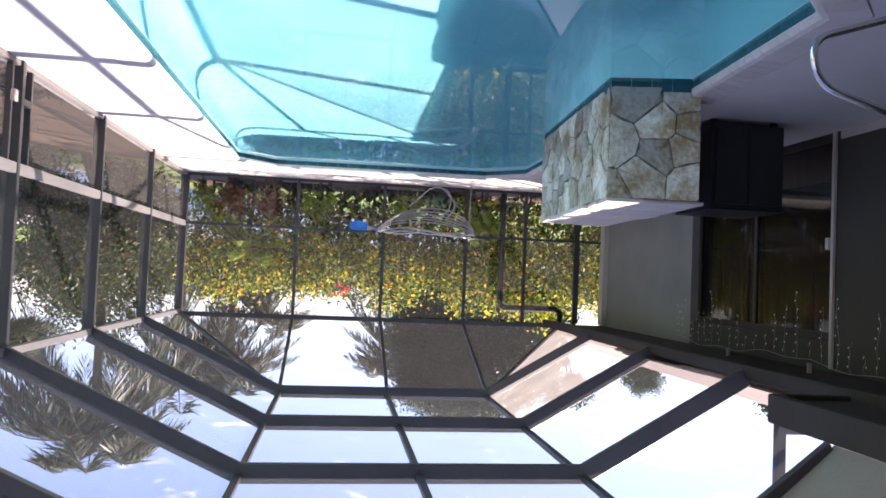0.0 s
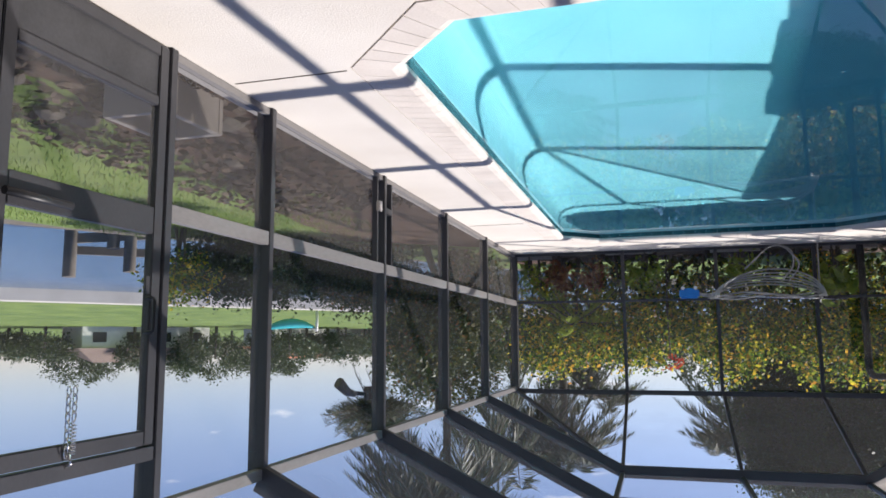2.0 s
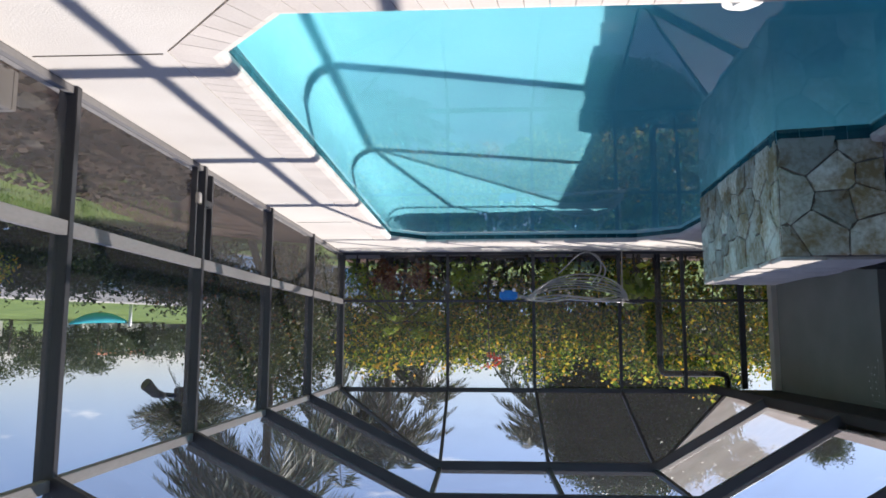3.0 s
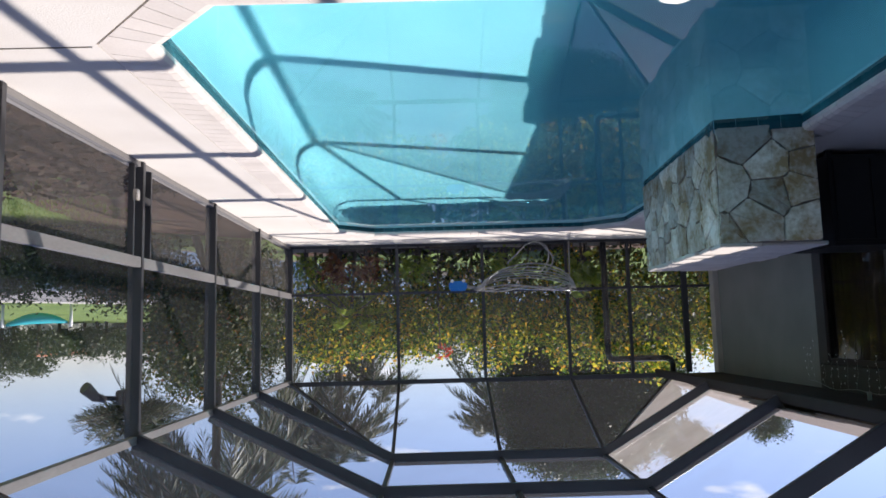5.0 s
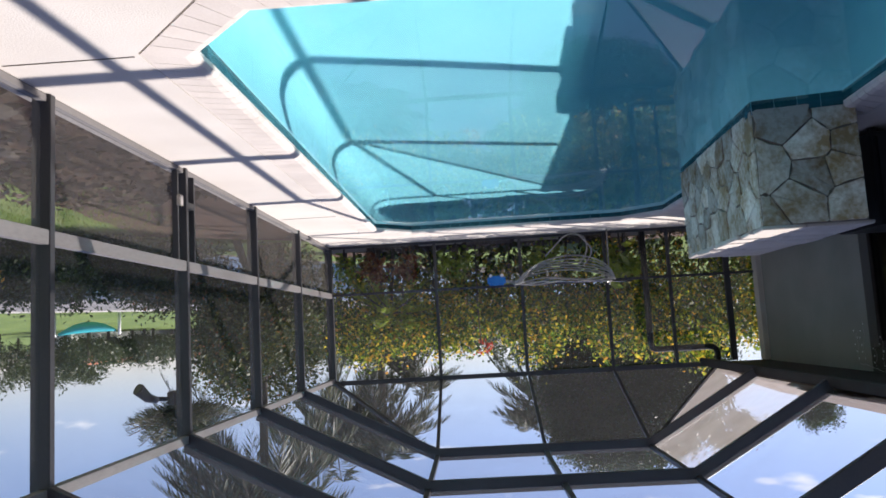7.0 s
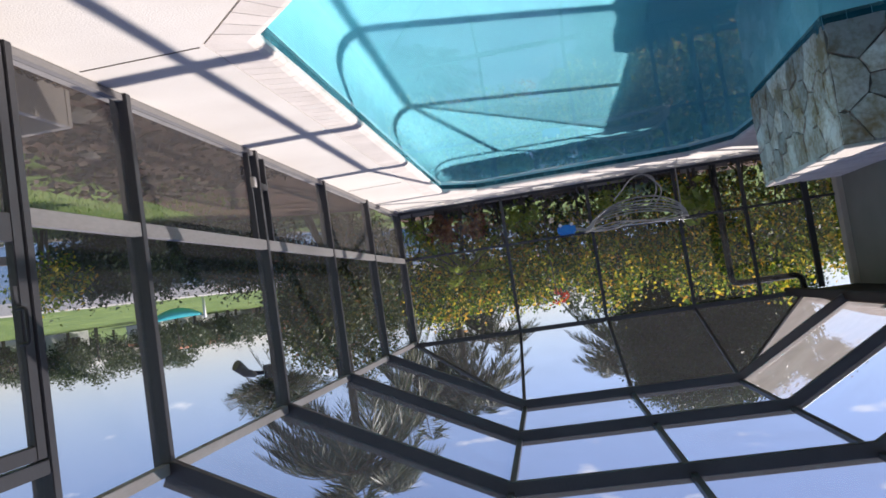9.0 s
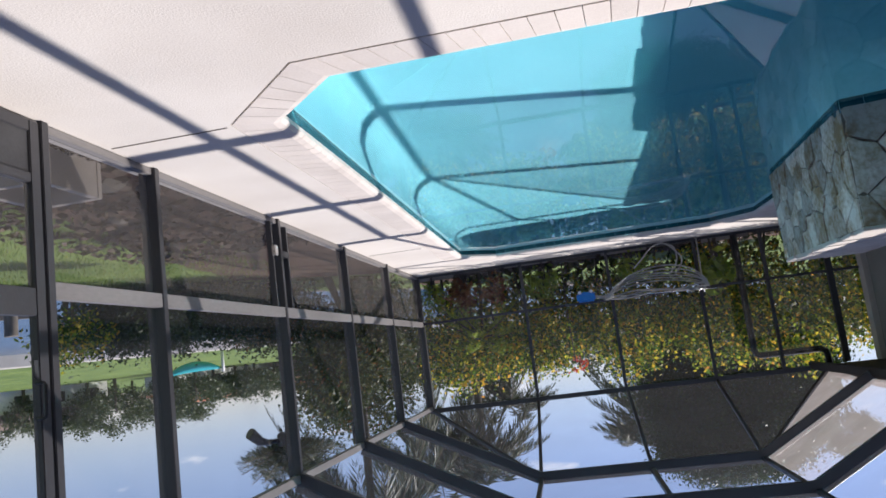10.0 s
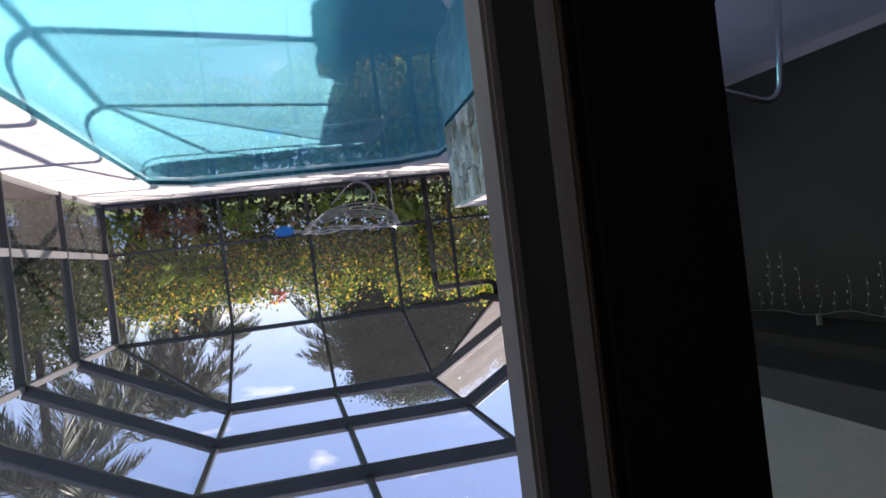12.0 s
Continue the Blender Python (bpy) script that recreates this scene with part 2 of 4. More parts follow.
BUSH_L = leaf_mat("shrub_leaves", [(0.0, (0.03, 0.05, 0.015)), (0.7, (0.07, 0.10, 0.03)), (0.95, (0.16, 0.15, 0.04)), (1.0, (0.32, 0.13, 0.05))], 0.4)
PALM_L = leaf_mat("palm_leaflets", [(0.0, (0.035, 0.05, 0.03)), (0.7, (0.075, 0.095, 0.055)), (1.0, (0.19, 0.19, 0.12))], 0.35)
LIME_L = leaf_mat("lime_leaves", [(0.0, (0.22, 0.36, 0.04)), (1.0, (0.55, 0.62, 0.09))], 0.6)
RED_L = leaf_mat("croton_leaves", [(0.0, (0.18, 0.05, 0.025)), (0.6, (0.34, 0.13, 0.05)), (1.0, (0.45, 0.28, 0.07))], 0.5)
FAR_L = leaf_mat("far_foliage", [(0.0, (0.03, 0.05, 0.02)), (1.0, (0.09, 0.12, 0.05))], 0.3)
BLADE = leaf_mat("grass_blades", [(0.0, (0.09, 0.17, 0.03)), (0.7, (0.22, 0.32, 0.06)), (1.0, (0.40, 0.40, 0.15))], 0.5)

# ---- builders ----


def finish(name, bm, material, parent=None):
    me = bpy.data.meshes.new(name)
    bmesh.ops.recalc_face_normals(bm, faces=bm.faces[:])
    bm.to_mesh(me)
    bm.free()
    me.materials.append(material)
    ob = new(name, me)
    if parent is not None:
        ob.parent = parent
    return ob


def part(name, bm, material, parent, label=""):
    return tagged(finish(name, bm, material, parent), label)


def thing(name, label, category, group="", kind=""):
    return tagged(new(name), label, category, group, kind)


def hexa(bm, pts):
    """A six-sided block from its 4 lower and 4 upper corners."""
    v = [bm.verts.new(p) for p in pts]
    for f in ((0, 1, 2, 3), (4, 5, 6, 7), (0, 1, 5, 4), (1, 2, 6, 5), (2, 3, 7, 6), (3, 0, 4, 7)):
        bm.faces.new([v[i] for i in f])
    return v


def box(x0, x1, y0, y1, z0, z1, bevel=0.0, bm=None):
    bm = bm or bmesh.new()
    hexa(bm, [(x0, y0, z0), (x1, y0, z0), (x1, y1, z0), (x0, y1, z0), (x0, y0, z1), (x1, y0, z1), (x1, y1, z1), (x0, y1, z1)])
    if bevel:
        bmesh.ops.bevel(bm, geom=bm.edges[:], offset=bevel, segments=2, affect="EDGES")
    return bm


def beam(p, q, wide, deep, up=(0, 0, 1), bevel=0.004):
    """A rectangular bar from p to q; deep is measured along up."""
    p, q, up = Vector(p), Vector(q), Vector(up)
    d = (q - p).normalized()
    s = d.cross(up).normalized() * wide / 2
    u = s.cross(d).normalized() * deep / 2
    bm = bmesh.new()
    hexa(bm, [p - s - u, p + s - u, q + s - u, q - s - u, p - s + u, p + s + u, q + s + u, q - s + u])
    if bevel:
        bmesh.ops.bevel(bm, geom=bm.edges[:], offset=bevel, segments=1, affect="EDGES")
    return bm


def rounded(points, r, steps=6):
    """Points with each inner corner replaced by an arc."""
    pts = [Vector(p) for p in points]
    out = [pts[0]]
    for a, b, c in zip(pts, pts[1:], pts[2:]):
        ra = min(r, (a - b).length * 0.49, (c - b).length * 0.49)
        p, q = b + (a - b).normalized() * ra, b + (c - b).normalized() * ra
        for i in range(steps + 1):
            t = i / steps
            out.append(p * (1 - t) ** 2 + b * 2 * t * (1 - t) + q * t * t)
    return out + [pts[-1]]


def tube(points, r, sides=8, bm=None, r_end=None, caps=True):
    bm = bm or bmesh.new()
    pts = [Vector(p) for p in points]
    rings = []
    side = None
    for i, p in enumerate(pts):
        d = (pts[min(i + 1, len(pts) - 1)] - pts[max(i - 1, 0)]).normalized()
        if side is None:
            side = d.orthogonal().normalized()
        side = (side - d * side.dot(d)).normalized()
        other = d.cross(side)
        rad = r if r_end is None else r + (r_end - r) * i / (len(pts) - 1)
        rings.append([bm.verts.new(p + (side * math.cos(a) + other * math.sin(a)) * rad) for a in (k * math.tau / sides for k in range(sides))])
    for a, b in zip(rings, rings[1:]):
        for k in range(sides):
            f = bm.faces.new((a[k], a[(k + 1) % sides], b[(k + 1) % sides], b[k]))
            f.smooth = True
    if caps:
        bm.faces.new(rings[0])
        bm.faces.new(rings[-1])
    return bm


def quad(a, b, c, d):
    bm = bmesh.new()
    bm.faces.new([bm.verts.new(p) for p in (a, b, c, d)])
    return bm


def poly(pts):
    bm = bmesh.new()
    bm.faces.new([bm.verts.new(p) for p in pts])
    return bm


def offset_loop(pts, d):
    """A counter-clockwise loop of (x, y) moved outwards by d, with mitred corners."""
    out = []
    n = len(pts)
    for i in range(n):
        p0, p1, p2 = Vector(pts[i - 1]), Vector(pts[i]), Vector(pts[(i + 1) % n])
        d1, d2 = (p1 - p0).normalized(), (p2 - p1).normalized()
        n1, n2 = Vector((d1.y, -d1.x)), Vector((d2.y, -d2.x))
        m = (n1 + n2).normalized()
        out.append(p1 + m * d / max(0.3, m.dot(n1)))
    return [(p.x, p.y) for p in out]


def leaf_mesh(name, pos, size, material, rng, flat=0.0, ratio=0.5, parent=None, along=None):
    """Many small pointed leaves at the given places, as one mesh."""
    n = len(pos)
    if along is None:
        along = rng.normal(size=(n, 3))
        along[:, 2] *= 1 - flat
    along = along / np.linalg.norm(along, axis=1, keepdims=True)
    side = np.cross(along, rng.normal(size=(n, 3)))
    side /= np.linalg.norm(side, axis=1, keepdims=True) + 1e-9
    ln = (size * rng.uniform(0.6, 1.3, (n, 1)))
    w = ln * ratio * 0.5
    v = np.empty((n, 4, 3))
    v[:, 0] = pos - along * ln * 0.5
    v[:, 1] = pos + side * w - along * ln * 0.05
    v[:, 2] = pos + along * ln * 0.5
    v[:, 3] = pos - side * w - along * ln * 0.05
    me = bpy.data.meshes.new(name)
    me.from_pydata(v.reshape(-1, 3).tolist(), [], np.arange(4 * n).reshape(n, 4).tolist())
    me.materials.append(material)
    ob = new(name, me)
    if parent is not None:
        ob.parent = parent
    return ob


def clumps(rng, centre, radii, n_clumps, per, spread, shell=0.55):
    """Places of leaves gathered in clumps within an ellipsoid, thinner inside."""
    d = rng.normal(size=(n_clumps, 3))
    d /= np.linalg.norm(d, axis=1, keepdims=True)
    r = rng.uniform(shell ** 3, 1, (n_clumps, 1)) ** (1 / 3) * rng.uniform(0.8, 1.12, (n_clumps, 1))
    c = np.array(centre) + d * r * np.array(radii)
    return (c[:, None, :] + rng.normal(size=(n_clumps, per, 3)) * spread).reshape(-1, 3)

# ---- plan of the place (metres) ----
RX = 3.78                                   # screen wall beside the garden
FY = 13.43                                  # far screen wall
POST_Y = [11.09, 8.92, 6.80, 4.70]          # roof frames
EAVE, ROOF, RAIL = 2.44, 3.37, 0.905
MX = [1.90, 0.35, -1.14]                    # roof lines
HX = -2.77                                  # house fascia
HWALL = -3.80                               # house wall
WATER_Z = -0.09
POOL = [(-1.05, 3.74), (2.257, 3.76), (2.73, 4.27), (2.73, 11.70), (2.20, 12.22), (-1.20, 12.10), (-1.75, 11.60), (-1.75, 8.93), (-1.262, 8.88), (-1.12, 6.37), (-1.80, 6.22), (-1.66, 4.35)]

# ---- ground, canal, far shore ----
NS = Vector((0.853, 0.522))


def shore(x, y):
    return x * NS.x + y * NS.y


def ground_z(x, y):
    s = shore(x, y)
    if s < 9:
        return -0.16
    if s < 17.2:
        return -0.16 - (s - 9) / 8.2 * 0.55
    if s < 43.6:
        return -2.6
    return -0.75


xs = sorted(set([-3000, -800, -250, -100, -60, -40, -25, -15, -10, -6, -4.2, 4.0, 4.6, 5.2] + [6 + 0.8 * i for i in range(75)] + [75, 95, 130, 200, 400, 1000, 3000]))
ys = sorted(set([-3000, -800, -250, -100, -60, -40, -25, -15, -10, -6, -4, -2.2, 0, 2, 4, 6, 8, 10, 12, 13.6] + [14.4 + 0.8 * i for i in range(75)] + [80, 100, 130, 200, 400, 1000, 3000]))
bm = bmesh.new()
grid = [[bm.verts.new((x, y, ground_z(x, y))) for y in ys] for x in xs]
for i in range(len(xs) - 1):
    for j in range(len(ys) - 1):
        if -4.3 < xs[i] < 3.9 and -2.3 < ys[j] < 13.5:
            continue
        bm.faces.new((grid[i][j], grid[i + 1][j], grid[i + 1][j + 1], grid[i][j + 1]))
tagged(finish("ground", bm, GRASS), "uneven green lawn with dry patches", "lawn", kind="structure")

u = Vector((-NS.y, NS.x))


def su(s, t, z):
    p = NS * s + u * t
    return (p.x, p.y, z)


tagged(part("water", quad(su(15, -300, -1.25), su(44, -300, -1.25), su(44, 300, -1.25), su(15, 300, -1.25)), CANAL_W, None), "blue rippled canal water", "canal", kind="structure")
bm = bmesh.new()
hexa(bm, [su(43.0, -300, -2.6), su(44.6, -300, -2.6), su(44.6, 300, -2.6), su(43.0, 300, -2.6), su(43.0, -300, -0.62), su(44.6, -300, -0.62), su(44.6, 300, -0.62), su(43.0, 300, -0.62)])
tagged(finish("seawall_far", bm, SEAWALL), "pale concrete seawall along the far canal bank", "seawall", kind="structure")
bm = bmesh.new()
hexa(bm, [su(16.6, -300, -2.6), su(17.4, -300, -2.6), su(17.4, 300, -2.6), su(16.6, 300, -2.6), su(16.6, -300, -0.74), su(17.4, -300, -0.74), su(17.4, 300, -0.74), su(16.6, 300, -0.74)])
tagged(finish("seawall_near", bm, TIMBER), "weathered concrete seawall along the near canal bank", "seawall", kind="structure")

# ---- deck, coping, pool ----
from mathutils.geometry import tessellate_polygon


def sheet_with_hole(outer, hole, z):
    loops = [[Vector((*p, z)) for p in outer], [Vector((*p, z)) for p in hole]]
    flat = loops[0] + loops[1]
    bm = bmesh.new()
    vs = [bm.verts.new(p) for p in flat]
    for tri in tessellate_polygon(loops):
        bm.faces.new([vs[i] for i in tri])
    return bm, vs[:len(outer)], vs[len(outer):]


def skirt(bm, loop, z):
    low = [bm.verts.new((v.co.x, v.co.y, z)) for v in loop]
    for i in range(len(loop)):
        j = (i + 1) % len(loop)
        bm.faces.new((loop[i], loop[j], low[j], low[i]))
    return low


COPE = 0.255
deck_hole = offset_loop(POOL, COPE + 0.010)
bm, outer_v, hole_v = sheet_with_hole([(-3.80, -2.2), (3.98, -2.2), (3.98, 13.60), (-3.80, 13.60)], deck_hole, 0.0)
skirt(bm, outer_v, -0.25)
skirt(bm, hole_v, -0.06)
tagged(finish("floor", bm, DECK), "sunlit cream textured concrete pool deck", "pool deck", kind="structure")
# dark bed under the joints
bm, a_v, b_v = sheet_with_hole(offset_loop(POOL, COPE + 0.05), POOL, -0.05)
tagged(finish("joint_bed", bm, MORTAR), "dark sand joint between deck and coping", "joint", kind="structure")

basin = bmesh.new()
rings = []
FLOOR_Z = WATER_Z - 0.84
# upright sides, a rounded cove, a flat floor
for d, z in ((0.0, -0.03), (0.0, FLOOR_Z + 0.34), (-0.025, FLOOR_Z + 0.23), (-0.07, FLOOR_Z + 0.13), (-0.14, FLOOR_Z + 0.06), (-0.23, FLOOR_Z + 0.016), (-0.34, FLOOR_Z)):
    rings.append([basin.verts.new((p[0], p[1], z)) for p in offset_loop(POOL, d)])
for a, b in zip(rings, rings[1:]):
    for i in range(len(POOL)):
        j = (i + 1) % len(POOL)
        basin.faces.new((a[i], a[j], b[j], b[i])).smooth = True
for tri in tessellate_polygon([[v.co for v in rings[-1]]]):
    basin.faces.new([rings[-1][i] for i in tri])
pool = thing("swimming_pool", "filled turquoise swimming pool with cut corners, set in the deck", "pool", kind="structure")
part("basin", basin, PLASTER, pool, "turquoise plaster basin")
bm = bmesh.new()
face = [bm.verts.new((*p, WATER_Z)) for p in POOL]
for tri in tessellate_polygon([[v.co for v in face]]):
    bm.faces.new([face[i] for i in tri])
surface_water = part("water", bm, WATER, pool, "clear still pool water")
surface_water.visible_shadow = False
if surface_water.data.polygons[0].normal.z < 0:
    surface_water.data.flip_normals()

# ---- house ----


def slab_ob(name, lims, mat, label, category="", bevel=0.0):
    return tagged(finish(name, box(*lims, bevel=bevel), mat), label, category or name.split("_")[0], kind="structure")


slab_ob("wall_house_far", (HWALL - 0.2, HWALL, 10.06, 13.60, -0.2, 2.43), STUCCO, "shaded grey stucco house wall", "wall")
slab_ob("wall_house_near", (HWALL - 0.2, HWALL, -2.2, 7.05, -0.2, 2.43), STUCCO_SHADE, "olive stucco house wall with shade painted into its colour", "wall")
slab_ob("wall_door_head", (HWALL - 0.2, HWALL, 7.05, 10.06, 2.12, 2.43), STUCCO_SHADE, "strip of wall over the glass doors, shade painted into its colour", "wall")
slab_ob("corner_trim", (HWALL - 0.03, HWALL + 0.09, 13.28, 13.48, 0.0, 2.42), TRIM, "pale vertical corner board of the house", "trim", 0.006)
slab_ob("baseboard", (HWALL, HWALL + 0.02, -1.2, 7.0, 0.0, 0.09), TRIM, "pale base strip along the house wall", "baseboard", 0.004)
# closed dark room behind the doors
slab_ob("wall_room_back", (-7.2, -7.0, 5.9, 11.2, -0.2, 2.6), TRIM, "back wall of the dim room", "wall")
slab_ob("wall_room_side_1", (-7.0, HWALL - 0.2, 5.9, 6.0, -0.2, 2.6), TRIM, "side wall of the dim room", "wall")
slab_ob("wall_room_side_2", (-7.0, HWALL - 0.2, 11.1, 11.2, -0.2, 2.6), TRIM, "side wall of the dim room", "wall")
slab_ob("floor_room", (-7.0, HWALL, 6.0, 11.1, -0.2, 0.0), DARKWOOD, "dark floor of the room behind the doors", "floor")
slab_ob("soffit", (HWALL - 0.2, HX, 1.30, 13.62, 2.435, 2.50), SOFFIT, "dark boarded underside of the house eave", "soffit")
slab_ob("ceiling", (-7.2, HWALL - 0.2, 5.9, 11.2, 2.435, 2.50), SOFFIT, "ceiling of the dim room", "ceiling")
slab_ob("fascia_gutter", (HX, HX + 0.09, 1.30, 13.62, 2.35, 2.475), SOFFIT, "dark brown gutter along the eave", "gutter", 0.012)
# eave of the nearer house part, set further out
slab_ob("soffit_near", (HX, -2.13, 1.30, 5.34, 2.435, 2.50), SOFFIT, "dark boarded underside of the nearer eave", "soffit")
slab_ob("roof_edge_near", (HX, -2.13, 1.30, 5.34, 2.502, 2.60), SHINGLE, "low roof edge over the nearer eave", "roof")
slab_ob("fascia_near", (-2.13, -2.05, 1.30, 5.42, 2.40, 2.61), SOFFIT, "dark fascia of the nearer eave", "fascia", 0.006)
slab_ob("fascia_return", (HX + 0.10, -2.13, 5.34, 5.42, 2.40, 2.61), SOFFIT, "dark fascia of the nearer eave", "fascia", 0.006)
# pitched roof front, a shallow back slope behind its break
RE, RB, PITCH = HX - 0.28, -4.05, 0.38
z_eave = 2.51 + PITCH * 0.28
z_break = 2.51 + PITCH * (HX - RB)
bm = bmesh.new()
hexa(bm, [(RB, -2.5, 2.5), (RE, -2.5, 2.5), (RE, 13.7, 2.5), (RB, 13.7, 2.5), (RB, -2.5, z_break), (RE, -2.5, z_eave), (RE, 13.7, z_eave), (RB, 13.7, z_break)])
hexa(bm, [(-8.0, -2.5, 2.5), (RB, -2.5, 2.5), (RB, 13.7, 2.5), (-8.0, 13.7, 2.5), (-8.0, -2.5, z_break + 0.02), (RB, -2.5, z_break), (RB, 13.7, z_break), (-8.0, 13.7, z_break + 0.02)])
roof = tagged(finish("house_roof", bm, SHINGLE), "weathered brown shingle roof of low pitch", "roof", kind="structure")
slope = Vector((RB - RE, 0, z_break - z_eave)).normalized()
for k in range(6):
    c = Vector((RE, 0, z_eave + 0.012)) + slope * (0.02 + 0.19 * k)
    part("shingle_course", beam(c + Vector((0, -2.5, 0)), c + Vector((0, 13.7, 0)), 0.22, 0.022, up=(PITCH, 0, 1), bevel=0), SHINGLE, roof)
# unseen shingle tabs added past the gutter to make its pool shadow ragged
tab_rng = random.Random(61)
ty = 8.1
while ty < 9.95:
    w = tab_rng.uniform(0.07, 0.15)
    reach = tab_rng.uniform(0.06, 0.13) + 0.03 * (ty - 8.1)
    bm = bmesh.new()
    hexa(bm, [(RE - 0.05, ty, z_eave), (HX + reach, ty, 2.535), (HX + reach, ty + w, 2.535), (RE - 0.05, ty + w, z_eave),
              (RE - 0.05, ty, z_eave + 0.03), (HX + reach, ty, 2.55), (HX + reach, ty + w, 2.55), (RE - 0.05, ty + w, z_eave + 0.03)])
    part("shingle", bm, SHINGLE, roof)
    ty += w + 0.004
# house part behind the walker, closing the place
slab_ob("wall_near", (-4.0, 4.2, -2.4, -2.2, -0.2, 2.43), STUCCO, "grey stucco wall behind the patio", "wall")
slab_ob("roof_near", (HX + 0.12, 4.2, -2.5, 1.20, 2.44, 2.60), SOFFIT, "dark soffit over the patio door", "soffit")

# glass doors in the house wall
doors = thing("glass_door", "dark-framed sliding glass doors to a dim room", "glass door", kind="structure")
for y0, y1, off in ((7.05, 8.58, 0.0), (8.53, 10.06, 0.07)):
    x = HWALL - 0.06 - off
    for a in ((y0, y0 + 0.06, 0.0, 2.12), (y1 - 0.06, y1, 0.0, 2.12)):
        part("stile", box(x - 0.02, x + 0.02, a[0], a[1], a[2], a[3], 0.003), DARKWOOD, doors)
    for z in (0.0, 2.04):
        part("door_rail", box(x - 0.02, x + 0.02, y0 + 0.06, y1 - 0.06, z, z + 0.08, 0.003), DARKWOOD, doors)
    part("pane", box(x - 0.004, x + 0.004, y0 + 0.06, y1 - 0.06, 0.08, 2.04), GLASS, doors, "dark glass pane")
bm = bmesh.new()
CURTAIN = surface("brown_curtain", (0.10, 0.065, 0.045), (0.16, 0.11, 0.08), 0.9, scale=2, fine=40, bump=0.2, stretch=(1, 4, 0.3))
folds = [(HWALL - 0.30 + 0.035 * math.sin(k * 1.25) + 0.012 * math.sin(k * 0.37), 6.98 + 0.031 * k) for k in range(102)]
low_v = [bm.verts.new((x, y, 0.02)) for x, y in folds]
top_v = [bm.verts.new((x, y, 2.30)) for x, y in folds]
for a, b, c, d in zip(low_v, low_v[1:], top_v[1:], top_v):
    bm.faces.new((a, b, c, d)).smooth = True
drape = tagged(finish("curtain", bm, CURTAIN), "drawn brown curtain hanging behind the glass doors", "curtain")
solid = drape.modifiers.new("thickness", "SOLIDIFY")
solid.thickness = 0.004
door_edge = thing("door_jamb", "pale upright edge strip of the patio door with a latch", "door jamb", kind="structure")
part("strip", box(HWALL, HWALL + 0.035, 7.06, 7.10, 0.0, 2.40, 0.004), TRIM, door_edge)
part("latch", box(HWALL + 0.02, HWALL + 0.06, 7.10, 7.15, 1.08, 1.20, 0.006), TRIM, door_edge, "small pale latch")

# ---- pool cage ----
cage = thing("pool_cage", "dark bronze aluminium pool cage with insect screens", "pool cage", kind="structure")
PW, PD = 0.055, 0.12
OUT = RX + PD


def cpart(name, bm, mat=None, label=""):
    return part(name, bm, mat or BRONZE, cage, label)


# wall beside the garden
wall_posts = POST_Y + [3.64, 2.55, 0.6]
for y in wall_posts:
    cpart("post", box(RX, OUT, y - PW / 2, y + PW / 2, 0.0, EAVE - 0.02, 0.004))
cpart("corner_post", box(RX, OUT, FY, FY + PD, 0.0, EAVE - 0.02, 0.004))
line = [FY] + wall_posts
for a, b in zip(line, line[1:]):
    hi, lo = a - (PW / 2 if a != FY else 0), b + PW / 2
    cpart("sill", box(RX + 0.02, RX + 0.07, lo, hi, 0.003, 0.05, 0.003), SUNLIT_RAIL)
    if (a, b) != (3.64, 2.55):
        cpart("chair_rail", box(RX + 0.005, RX + 0.055, lo, hi, RAIL - 0.06, RAIL + 0.03, 0.003), SUNLIT_RAIL)
        cpart("screen_panel", quad((RX + 0.06, lo, 0.05), (RX + 0.06, hi, 0.05), (RX + 0.06, hi, RAIL - 0.06), (RX + 0.06, lo, RAIL - 0.06)), SCREEN_LOW)
        cpart("screen_panel", quad((RX + 0.06, lo, RAIL + 0.03), (RX + 0.06, hi, RAIL + 0.03), (RX + 0.06, hi, EAVE - 0.07), (RX + 0.06, lo, EAVE - 0.07)), SCREEN)
    cpart("eave_beam", box(RX + 0.01, RX + 0.07, lo, hi, EAVE - 0.07, EAVE, 0.003), SUNLIT_RAIL)
# paired post with a latch
for y, z1 in ((6.62, RAIL - 0.05), (6.99, RAIL - 0.05)):
    cpart("stile", box(RX + 0.01, RX + 0.06, y - 0.015, y + 0.015, 0.05, z1, 0.003))
cpart("block", box(RX + 0.01, RX + 0.06, 6.83, 6.975, 0.30, 0.36, 0.003), LAMPGREY)
cpart("latch", box(RX - 0.03, RX + 0.01, 6.58, 6.64, 0.28, 0.38, 0.006), CHROME, "small metal latch")
# far wall
far_x = [RX, 1.90, 0.37, -1.14, -2.25, -3.25, HWALL + 0.09]
for x in far_x[1:-1]:
    w = 0.10 if x == -3.25 else PW
    cpart("post", box(x - w / 2, x + w / 2, FY, FY + 0.06, 0.0, EAVE - 0.03, 0.004))
